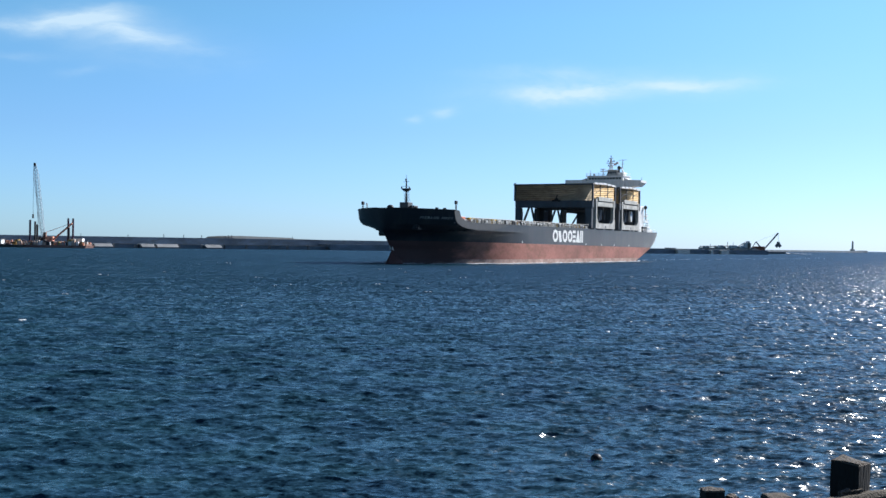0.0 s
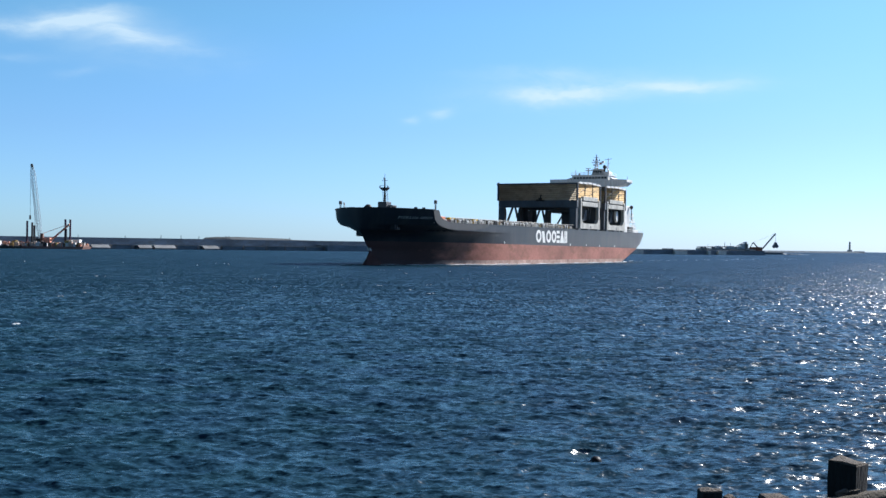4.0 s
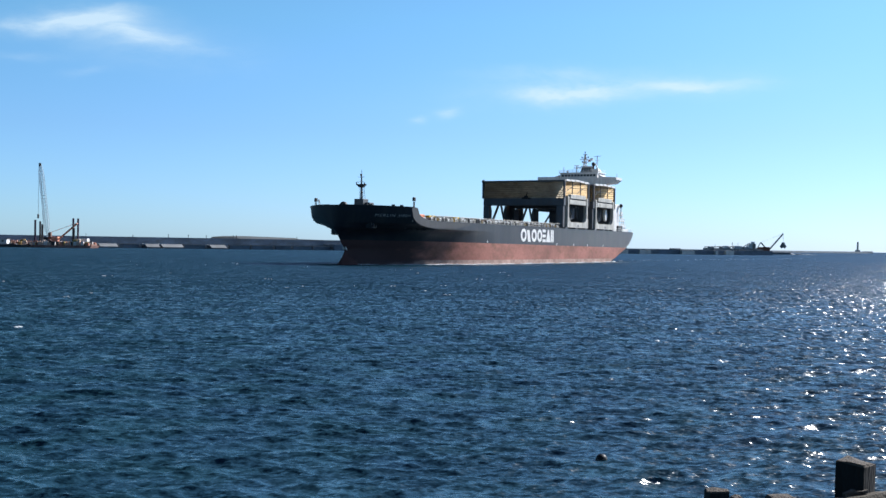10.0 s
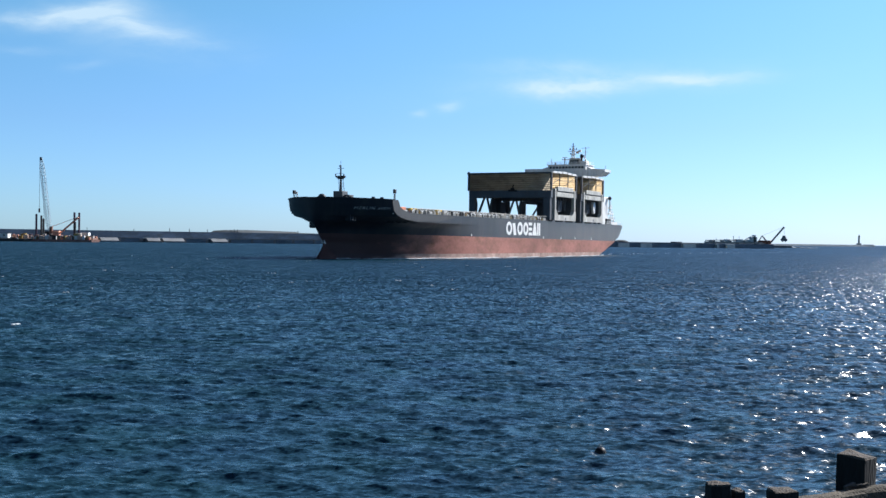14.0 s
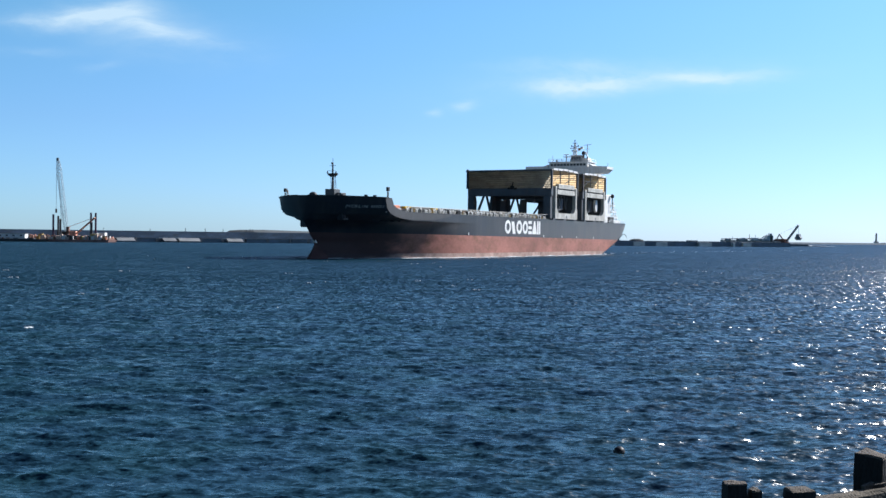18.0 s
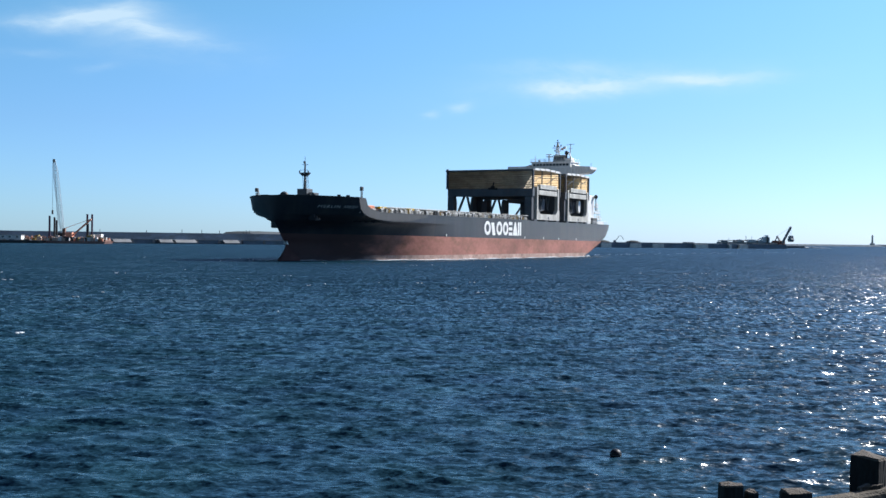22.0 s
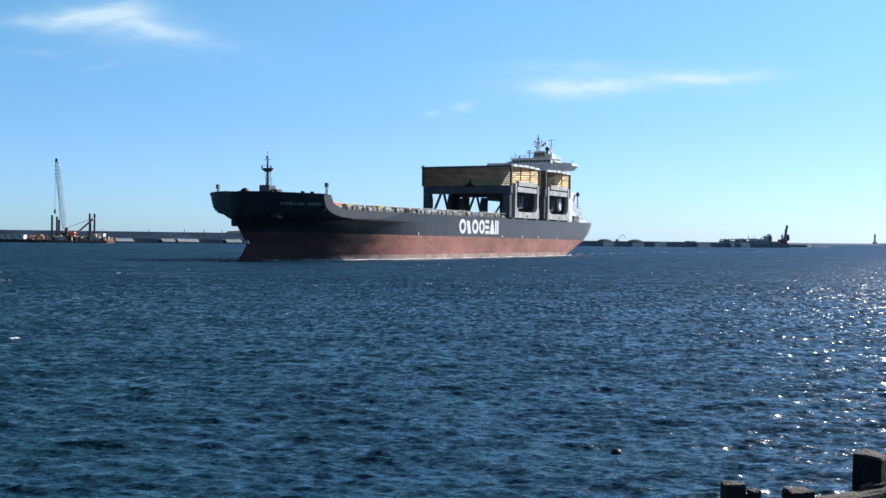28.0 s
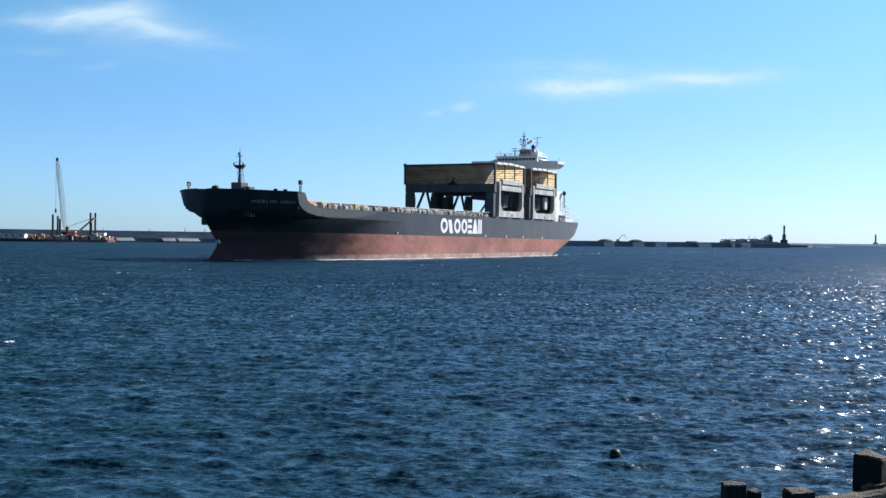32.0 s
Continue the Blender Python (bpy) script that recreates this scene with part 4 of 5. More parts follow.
    # machinery and stores between the portals; white panel added for a bright gap
    if not fore:
        part("gap_panel", P([(x1 + 6.3, 15.9), (x1 + 6.6, 18.2), (x1 + 5.8, 19.3), (x1 + 4.6, 19.2), (x1 + 4.0, 17.6), (x1 + 4.3, 15.6), (x1 + 5.4, 15.0)], 13.1, 13.9), M["white_paint"], g, "white panel for the bright gap seen through the portal")
    for k in range(7):
        xx = x1 + 3.5 + 2.6 * k
        part("hanging_chain", bar(bmesh.new(), (xx, 12.9, 19.6), (xx + (-1) ** k * 1.1, 12.9, 15.2 + 0.5 * (k % 3)), 0.3), M["mast_grey"], g)
    part("hanging_gear", P([(x1 + 6.5, 15.2), (x1 + 12.5, 14.4), (x1 + 13.0, 18.8), (x1 + 6.0, 18.8)], 11.5, 12.6), M["gantry_steel"], g)
    # shelter: sheeted back wall and far side, roof, open truss to port
    part("rear_panel", sheet_x(x1 + 0.15, -14.8, 15.0, 21.6, 27.5), M["sheet_yellow"], g, "ribbed yellow translucent sheeting")
    part("side_panel", B(x1 + 0.3, x0 - 0.5, -14.9, -14.82, 21.6, 27.4), M["sheet_yellow"], g, "ribbed yellow translucent sheeting")
    if fore:
        cabin = box(bmesh.new(), x0 - 0.5, x0 + 0.4, 0.8, 2.1, 21.3, 22.5, bevel=0.25)
        box(cabin, x0 - 0.4, x0 + 0.3, -0.1, 0.9, 21.3, 21.9, bevel=0.15)
        box(cabin, x0 - 0.4, x0 + 0.2, 2.0, 3.1, 21.2, 21.8, bevel=0.15)
        bar(cabin, (x0 - 0.1, 1.5, 22.4), (x0 - 0.1, 1.8, 23.6), 0.3)
        part("hoist_cab", cabin, M["soot"], g, "dark hoist cab before the sheeting")
        part("front_panel", sheet_x(x0 - 0.35, -14.5, 14.95, 21.6, 27.2), M["sheet_dirty"], g, "ribbed dull yellow sheeting, soiled")
    for k in range(3):
        z = 22.8 + 1.5 * k
        part("sheeting_rail", B(x1 + 0.30, x1 + 0.42, -14.7, 15.0, z, z + 0.08), M["rust"], g)
    part("shelter_roof", P([(x0 + 0.3, 27.35), (x0 - w * 0.5, 27.95), (x1 - 0.3, 27.35), (x1 - 0.3, 27.65), (x0 - w * 0.5, 28.25), (x0 + 0.3, 27.65)], -15.2, 15.5), M["grey_steel"], g, "low-pitched pale shelter roof")
    part("roof_edge", B(x0 + 0.05, x0 + 0.35, -15.2, 15.5, 27.1, 27.55), M["gantry_steel"], g)
    part("corner_post", B(x0 - 0.5, x0 + 0.1, -15.1, -14.5, 21.6, 28.0), M["gantry_steel"], g)
    part("corner_post", B(x0 - 0.5, x0 + 0.1, 14.9, 15.5, 21.6, 27.4), M["gantry_steel"], g)
    part("corner_post", B(x1 - 0.1, x1 + 0.5, 14.9, 15.5, 19.6, 27.4), M["gantry_steel"], g)
    for k in range(1, 3):
        x = x0 - w * k / 3
        part("truss_post", B(x - 0.10, x + 0.10, 15.0, 15.3, 23.2, 27.5), M["gantry_steel"], g)
    for a, b in (((x0 - 0.3, 23.4), (x0 - w * 0.5, 27.0)), ((x0 - w * 0.5, 23.4), (x1 + 0.3, 27.0))):
        part("truss_brace", bar(bmesh.new(), (a[0], 15.15, a[1]), (b[0], 15.15, b[1]), 0.12), M["gantry_steel"], g)
    part("truss_rail", B(x1, x0, 15.05, 15.2, 25.2, 25.30), M["gantry_steel"], g)
    # white strips added along the eave: the roof edge's sunlight as colour
    for k in range(5):
        xa = x0 - 0.9 - k * (w - 1.2) / 5
        part("eave_highlight", B(xa - w / 5 + 0.9, xa, 15.5, 15.62, 27.35 + 0.12 * min(k, 4 - k), 28.0 + 0.12 * min(k, 4 - k)), M["white_paint"], g, "white strip along the sunlit roof edge")
    part("hoist", blob(bmesh.new(), (x1 + 3.0, 1.8, 22.4), 1.6, 2.2, 2.0, 7, 10), M["gantry_steel"], g, "dark hoist trolley under the shelter")
    return g


gantry(-110.4, -133.0)
gantry(-138.0, -160.4, False)
part("stair_tower", B(-138.4, -133.0, -15.0, -13.6, 11.2, 18.7, bevel=0.05), M["gantry_steel"], ship, "dark stair tower between the two gantries")
part("stair_landing", B(-138.4, -133.0, -15.0, -13.6, 20.1, 22.0), M["gantry_steel"], ship)

# accommodation and bridge
house = part("accommodation", B(-172.0, -163.6, -11.0, 9.6, 11.2, 29.0, bevel=0.15), M["white_paint"], ship, "white-painted deckhouse several storeys high")
# dark panel added for the shade on the white lower front
part("shade_panel", B(-163.5, -162.4, -11.8, 12.0, 11.2, 21.6, bevel=0.05), M["gantry_steel"], house, "dark panel for the shaded lower front of the deckhouse")
part("boat_deck", B(-172.0, -158.4, -15.2, -11.2, 18.8, 21.4, bevel=0.05), M["gantry_steel"], house)
part("deck_ladder", bar(bmesh.new(), (-163.6, -14.6, 13.6), (-170.0, -14.6, 18.0), 0.5), M["gantry_steel"], house)
for k in range(6):
    z = 13.0 + 2.8 * k
    part("deck_ledge", B(-172.4, -163.2, -11.4, 10.0, z + 1.7, z + 1.9), M["white_paint"], house)
    for y in range(-9, 10, 3):
        part("window", B(-163.64, -163.5, y - 0.5, y + 0.5, z, z + 0.9), M["glass_dark"], house)
    for x in (-166, -168.4, -170.6):
        part("window", B(x - 0.5, x + 0.5, 9.55, 9.66, z, z + 0.9), M["glass_dark"], house)
part("bridge_deck", B(-173.0, -162.2, -8.0, 8.0, 29.0, 31.6, bevel=0.1), M["white_paint"], house)
part("bridge_wing", P([(8.0, 29.0), (13.3, 29.4), (15.0, 30.8), (15.0, 31.7), (9.8, 32.0), (8.0, 32.8)], -169.0, -162.4, "x"), M["white_paint"], house, "white-painted bridge wing")
part("bridge_wing", P([(-8.0, 29.0), (-14.6, 29.4), (-16.9, 31.0), (-16.9, 32.2), (-9.8, 32.2), (-8.0, 32.8)], -169.0, -162.4, "x"), M["white_paint"], house, "white-painted bridge wing")
wheel = part("wheelhouse", B(-171.0, -162.6, -7.6, 7.4, 31.6, 33.5, bevel=0.1), M["white_paint"], house)
for k in range(11):
    y = -6.9 + 1.27 * k
    part("window", B(-162.64, -162.5, y, y + 0.95, 32.2, 33.0), M["glass_dark"], wheel)
for k in range(5):
    x = -164.2 - 1.3 * k
    part("window", B(x - 0.9, x, 7.3, 7.46, 32.2, 33.0), M["glass_dark"], wheel)
part("compass_deck", B(-171.4, -162.2, -8.0, 7.8, 33.5, 33.75), M["white_paint"], wheel)
bm = bmesh.new()
for y in range(-8, 9, 2):
    rod(bm, (-162.4, y * 0.97, 33.7), (-162.4, y * 0.97, 34.7), 0.05, 4)
for z in (34.2, 34.7):
    rod(bm, (-162.4, -7.8, z), (-162.4, 7.7, z), 0.05, 4)
    rod(bm, (-162.4, 7.7, z), (-171, 7.7, z), 0.05, 4)
part("compass_deck_rail", bm, M["white_paint"], wheel)
tower = part("radar_tower", P([(0.2, 33.7), (5.0, 33.7), (4.4, 36.0), (0.8, 36.0)], -166.6, -163.6, "x"), M["grey_steel"], house)
for k in range(4):
    part("tower_window", B(-163.64, -163.5, 0.9 + 0.9 * k, 1.6 + 0.9 * k, 34.5, 35.3), M["glass_dark"], tower)
part("tower_roof", B(-166.8, -163.3, 0.3, 4.9, 35.95, 36.1), M["white_paint"], tower)
for y in (6.0, -5.2):
    part("deck_vent", R((-164.2, y, 33.7), (-164.2, y, 34.6), 0.35, 8), M["dark_steel"], tower)
part("tower_cabinet", B(-166.4, -163.4, 5.1, 7.4, 33.7, 35.0, bevel=0.08), M["white_paint"], tower)
part("raking_strut", bar(bmesh.new(), (-164.5, 7.6, 33.8), (-164.5, 5.9, 37.2), 0.35), M["white_paint"], tower)
bm = bmesh.new()
for sx, sy in ((-1, -1), (1, -1), (1, 1), (-1, 1)):
    rod(bm, (-165 + 0.6 * sx, 1.6 + 0.6 * sy, 36.0), (-165 + 0.15 * sx, 1.6 + 0.15 * sy, 40.6), 0.10, 4)
for k in range(5):
    z, w = 36.4 + 0.9 * k, 0.58 - 0.09 * k
    ring = [(-165 + w * sx, 1.6 + w * sy) for sx, sy in ((-1, -1), (1, -1), (1, 1), (-1, 1))]
    for i in range(4):
        (ax, ay), (bx, by) = ring[i], ring[(i + 1) % 4]
        rod(bm, (ax, ay, z), (bx, by, z), 0.06, 4)
        rod(bm, (ax, ay, z), (bx, by, z + 0.85), 0.05, 4)
part("radar_mast", bm, M["grey_steel"], tower, "grey lattice radar mast")
part("mast_pole", R((-165, 1.6, 40.4), (-165, 1.6, 41.9), 0.10, 6), M["dark_steel"], tower)
for z, w in ((37.6, 1.3), (39.3, 1.5), (40.6, 0.9)):
    part("radar_yard", B(-165.25, -164.75, 1.6 - w, 1.6 + w, z, z + 0.14), M["grey_steel"], tower)
for y, z in ((0.4, 39.4), (2.9, 39.4), (0.6, 37.7), (1.6, 41.2)):
    part("mast_lamp", R((-164.8, y, z), (-164.8, y, z + 0.5), 0.2), M["dark_steel"], tower)
part("radar_scanner", B(-164.3, -164.0, -0.1, 3.0, 38.6, 38.85), M["white_paint"], tower)
part("radar_platform", B(-166, -163.4, -2.4, 0.3, 35.5, 35.7), M["grey_steel"], tower)
part("radar_scanner", B(-164.6, -164.2, -2.6, -0.4, 36.3, 36.55), M["white_paint"], tower)
part("scanner_post", R((-164.4, -1.5, 33.7), (-164.4, -1.5, 36.3), 0.2), M["grey_steel"], tower)
part("satellite_dome", blob(bmesh.new(), (-165, 5.0, 36.9), 0.75, 0.75, 0.85, 8, 12), M["dark_steel"], tower, smooth=True)
part("dome_post", R((-165, 5.0, 34.9), (-165, 5.0, 36.2), 0.35), M["dark_steel"], tower)
part("signal_mast", R((-165, 6.3, 33.7), (-165, 6.5, 40.2), 0.14), M["grey_steel"], tower)
part("signal_yard", R((-165, 5.0, 39.8), (-165, 8.0, 40.0), 0.08), M["grey_steel"], tower)
part("signal_yard", R((-165, 5.6, 38.3), (-165, 7.3, 38.4), 0.06), M["grey_steel"], tower)
part("flag", B(-165.3, -165.2, 2.6, 3.8, 37.9, 38.8), M["white_paint"], tower, "small white and red flag")
part("flag_disc", R((-165.22, 3.3, 38.3), (-165.12, 3.3, 38.3), 0.3, 10), M["orange_paint"], tower)
part("whip_aerial", R((-163.5, -6.5, 33.7), (-163.5, -6.5, 36.0), 0.09), M["grey_steel"], wheel)
part("whip_aerial", R((-163.5, -3.0, 33.7), (-163.5, -3.0, 35.0), 0.07), M["grey_steel"], wheel)
part("wing_lamp", R((-164, 14.7, 31.6), (-164, 14.7, 33.0), 0.08), M["grey_steel"], house)
part("flag", B(-165.7, -165.1, 3.6, 4.6, 38.4, 39.3), M["white_paint"], tower, "small white and red flag")
# funnel and after end
fun = part("funnel", P([(-179, 11.2), (-173, 11.2), (-173.6, 28.0), (-178.4, 28.0)], -3.5, 3.5), M["grey_steel"], ship, "grey funnel casing")
part("exhaust_pipe", R((-175, 0.8, 27.9), (-175, 0.8, 29.4), 0.5), M["dark_steel"], fun)
part("exhaust_pipe", R((-177, -0.8, 27.9), (-177, -0.8, 29.0), 0.4), M["dark_steel"], fun)
aft = part("aft_house", B(-174.5, -164.6, 9.7, 12.3, 11.2, 21.8, bevel=0.1), M["white_paint"], ship, "white-painted after deckhouse with walkways")
for z, x in ((13.4, -181.4), (15.6, -180.0), (17.8, -178.0)):
    part("walkway", B(x, -174.4, 4.0, 12.6, z - 0.15, z + 0.25), M["white_paint"], aft)
    bm = bmesh.new()
    k = x
    while k < -174.4:
        rod(bm, (k, 12.5, z), (k, 12.5, z + 1.1), 0.05, 4)
        k += 1.0
    rod(bm, (x, 12.5, z + 1.1), (-174.4, 12.5, z + 1.1), 0.06, 4)
    rod(bm, (x, 12.5, z + 0.55), (-174.4, 12.5, z + 0.55), 0.05, 4)
    rod(bm, (x, 4, z + 1.1), (x, 12.5, z + 1.1), 0.06, 4)
    part("walkway_rail", bm, M["white_paint"], aft)
    part("walkway_post", R((x + 0.4, 12.3, 11.2), (x + 0.4, 12.3, z), 0.14), M["white_paint"], aft)
part("quarter_bulwark", B(-181.6, -173.2, 13.2, 13.5, 11.2, 12.5, bevel=0.05), M["white_paint"], aft, "white-painted bulwark panel")
part("mooring_winch", R((-179.6, 8.6, 12.0), (-179.6, 11.6, 12.0), 0.7, 10), M["dark_steel"], aft)
for k in range(9):
    part("stair_tread", B(-174.9 - 0.42 * k, -174.5 - 0.42 * k, 12.0, 12.6, 21.6 - 0.42 * k, 21.75 - 0.42 * k), M["white_paint"], aft)
part("vent_post", R((-174.0, 13.1, 16.4), (-174.0, 13.1, 21.2), 0.16), M["dark_steel"], aft)
part("vent_head", blob(bmesh.new(), (-174.0, 13.1, 21.4), 0.7, 0.7, 0.8, 6, 10), M["dark_steel"], aft)
part("ventilator", B(-170, -165, 14.5, 15.2, 11.2, 13.6, bevel=0.1), M["dark_steel"], aft)


# ---- breakwaters and shore works ----
def wall_line(x):
    """The near breakwater runs away to the east."""
    return 850 + 0.62 * x


def run_box(bm, xa, xb, front, depth, z0, z1):
    """A length of wall between two stations of the breakwater line, set back by front."""
    d = Vector((1, 0.62, 0)).normalized()
    nrm = Vector((-d.y, d.x, 0))
    a, b = Vector((xa, wall_line(xa), 0)), Vector((xb, wall_line(xb), 0))
    vs = []
    for p in (a, b):
        for q in (front, front + depth):
            for z in (z0, z1):
                v = p + nrm * q
                vs.append(bm.verts.new((v.x, v.y, z)))
    for q in ((0, 1, 3, 2), (4, 6, 7, 5), (0, 4, 5, 1), (2, 3, 7, 6), (0, 2, 6, 4), (1, 5, 7, 3)):
        bm.faces.new([vs[i] for i in q])
    return bm


def run_slope(xa, xb, front, back, z0, z1):
    """A sloping slab between two stations, low at the water and high at the wall."""
    d = Vector((1, 0.62, 0)).normalized()
    nrm = Vector((-d.y, d.x, 0))
    bm = bmesh.new()
    ends = []
    for x in (xa, xb):
        p = Vector((x, wall_line(x), 0))
        ends.append([bm.verts.new(p + nrm * q + Vector((0, 0, z))) for q, z in ((front, -3), (front, z0), (back, z1), (back, -3))])
    for i in range(4):
        bm.faces.new((ends[0][i], ends[0][(i + 1) % 4], ends[1][(i + 1) % 4], ends[1][i]))
    bm.faces.new(ends[0][::-1]), bm.faces.new(ends[1])
    return bm


bwall = thing("breakwater_wall", "long grey concrete breakwater wall with caisson quay blocks", "breakwater", kind="structure")
rng = random.Random(21)
part("parapet", run_box(bmesh.new(), -420, 40, 14, 8, -3, 7.4), M["concrete_hazy"], bwall, "dark concrete parapet wall")
part("parapet", run_box(bmesh.new(), 40, 335, 14, 6, -3, 4.6), M["concrete_hazy"], bwall, "dark concrete parapet wall")
part("apron", run_box(bmesh.new(), -420, 335, 2, 12, -3, 2.2), M["concrete_hazy"], bwall)
PALE = (0, 2, 3, 5)
for k, (xa, xb) in enumerate(((-214.0, -203.1), (-201.6, -191.1), (-187.9, -179.5), (-178.8, -165.6), (-164.9, -152.4), (-150.0, -139.6), (-136.8, -124.4), (-122.6, -109.9), (-107.7, -97.7), (-95.8, -83.7), (-82.5, -70.9))):
    block = part("quay_block", run_box(bmesh.new(), xa, xb, 0, 2.6, -3, 2.5), M["concrete_hazy"], bwall)
    part("block_cap", run_box(bmesh.new(), xa - 0.6, xb - 0.6, -0.25, 2.9, 2.5, 3.0), M["concrete_pale" if k in PALE else "concrete"], block)
    if k in PALE:
        part("pale_slab", run_slope(xa + 0.5, xb - 0.5, -4.6, -0.3, 0.9, 2.75), M["concrete_worn"], block, "pale sloping concrete slab")
    part("fender_pile", run_box(bmesh.new(), xb + 0.5, xb + 1.6, -0.3, 0.8, -3, 2.7), M["concrete"], block)
part("quay_wall", run_box(bmesh.new(), -69.7, 190, -4, 18, -3, 4.4), M["concrete_hazy"], bwall, "plain dark quay wall")
part("quay_wall", run_box(bmesh.new(), 190, 330, -2, 16, -3, 4.2), M["concrete_hazy"], bwall, "plain dark quay wall")
for xa, xb in ((133.5, 143.0), (160.8, 171.7), (182.9, 194.1), (226.6, 239.8), (263.0, 265.4), (274.2, 283.0)):
    part("caisson", run_box(bmesh.new(), xa, xb, -4.4, 3, -3, 3.5), M["concrete_pale"], bwall, "pale new concrete caisson face")
for xa in (225, 268, 296, 318):
    part("stacked_block", run_box(bmesh.new(), xa, xa + 7, 4, 6, 4.2, 5.4), M["concrete"], bwall)
for x in (-199, -178, -166, -155, -140, -138, -136, -96):
    y = wall_line(x) + 20
    part("lamp_post", R((x, y, 3.5), (x, y, 8.6 + rng.random() * 1.5), 0.22, 5), M["dark_steel"], bwall)

mound = thing("spoil_mound", "long low flat-topped mound of earth behind the breakwater", "mound", kind="structure")
bm = bmesh.new()
prof = [(-122, 4), (-112, 9.9), (-104, 10.6), (-96, 10.4), (-70, 9.8), (-66, 9.0), (-40, 8.4), (-30, 4)]
rows = []
for px, pz in prof:
    row = []
    for q, zz in ((0, 0), (10, pz * 0.8), (24, pz), (70, pz), (90, 0)):
        d = Vector((1, 0.62, 0)).normalized()
        v = Vector((px, wall_line(px), 0)) + Vector((-d.y, d.x, 0)) * (40 + q)
        row.append(bm.verts.new((v.x, v.y, zz - 1)))
    rows.append(row)
for a, b in zip(rows, rows[1:]):
    for k in range(4):
        bm.faces.new((a[k], b[k], b[k + 1], a[k + 1]))
bm.faces.new(rows[0]), bm.faces.new(rows[-1][::-1])
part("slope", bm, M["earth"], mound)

farwall = thing("outer_breakwater", "far outer breakwater of dark concrete, low on the horizon", "breakwater", kind="structure")
bm = bmesh.new()
prism(bm, [(250, 1600), (1076, 2700), (1086, 2693), (262, 1590)], -3, 4.0, "z")
part("wall", bm, M["concrete_hazy"], farwall)
part("wall_end", P([(1068, 2694), (1090, 2715), (1098, 2702), (1080, 2684)], -3, 5.0, "z"), M["concrete_hazy"], farwall)
spit = thing("rubble_spit", "low dark spit of rubble running out from the works", "rubble", kind="structure")
bm = bmesh.new()
rng = random.Random(8)
for k in range(90):
    u = k / 89
    blob(bm, (372 + u * 84 + rng.uniform(-2, 2), 1292 + rng.uniform(-5, 5), -0.4), rng.uniform(2, 4), rng.uniform(2, 4), 0.6 + 3.0 * (1 - u) ** 0.8 * rng.uniform(0.6, 1.1), 4, 6, 0.2, rng)
part("rubble", bm, M["works_haze"], spit)["kind"] = "stuff"

# lighthouse on the outer end
lh = thing("lighthouse", "small grey harbour lighthouse on the end of the outer breakwater", "lighthouse", (1056, 2690, 0))
part("plinth", B(-5, 5, -4, 4, 3.5, 8.0, bevel=0.4), M["concrete_pale"], lh)
part("tower", R((0, 0, 7.8), (0, 0, 24), 2.7, 12, 2.0), M["concrete_pale"], lh)
part("gallery", R((0, 0, 24), (0, 0, 24.8), 2.5, 12), M["concrete"], lh)
part("lantern", R((0, 0, 24.8), (0, 0, 27.6), 1.6, 10), M["glass_dark"], lh)
part("lantern_roof", R((0, 0, 27.6), (0, 0, 28.6), 1.8, 10, 0.4), M["dark_steel"], lh)

gx = 151.6
ex = thing("quay_excavator", "small grey excavator with raised arm on the quay", "excavator", (gx, wall_line(gx) + 10, 4.4))
part("undercarriage", B(-1.6, 1.6, -1.2, 1.2, 0, 0.6, bevel=0.1), M["works_haze"], ex)
part("cab", B(-1.6, 0.4, -1.0, 1.0, 0.6, 1.9, bevel=0.15), M["works_haze"], ex)
part("arm", bar(bmesh.new(), (0.2, 0, 1.2), (3.2, 0, 5.4), 0.4), M["works_haze"], ex)
part("arm", bar(bmesh.new(), (3.2, 0, 5.4), (5.2, 0, 5.6), 0.4), M["works_haze"], ex)
part("dipper", bar(bmesh.new(), (5.2, 0, 5.6), (7.2, 0, 2.6), 0.35), M["works_haze"], ex)
for gx in (139.0, 169.0):
    heap = blob(bmesh.new(), (gx, wall_line(gx) + 10, 4.3), 6.5, 4.5, 2.0, 8, 14, 0.12, random.Random(int(gx)))
    part("spoil_heap", heap, M["earth"], bwall, "low dark heap of spoil on the quay", True)

# white works vessel beyond the quay
wv = thing("works_vessel", "white works vessel with low hull, moored beyond the quay", "vessel", (345, 1250, 0), 0)
part("hull", P([(-30, 3), (-28, 0), (28, 0), (30, 3), (30, 6.0), (-30, 6.4)], -5, 5), M["grey_steel"], wv)
part("gangway", bar(bmesh.new(), (-30, 0, 7.4), (4, 0, 8.2), 1.4, 1.2), M["white_paint"], wv)
for x0, x1, h in ((4, 12, 9.2), (12, 20, 8.4), (20, 28, 12.0), (24, 26.5, 14.2), (-8, -3, 9.0)):
    part("deckhouse", B(x0, x1, -4, 4, 6, h, bevel=0.2), M["white_paint"], wv)
part("pole", R((2, 0, 6), (2, 0, 13), 0.35, 5), M["grey_steel"], wv)
rng = random.Random(14)
for k in range(22):
    x, h = rng.uniform(-28, 26), rng.uniform(0.6, 2.6)
    part("deck_gear", B(x, x + rng.uniform(0.6, 3.0), -4.6, -3.6, 6.0, 6.2 + h, bevel=0.1), M[rng.choice(("haze_grey", "white_paint", "grey_steel", "haze_grey"))], wv)
for x, h in ((-18, 10.5), (-6, 9.6), (8, 12.5), (17, 11.0)):
    part("pole", R((x, -2, 6), (x, -2, h), 0.25, 5), M["haze_grey"], wv)
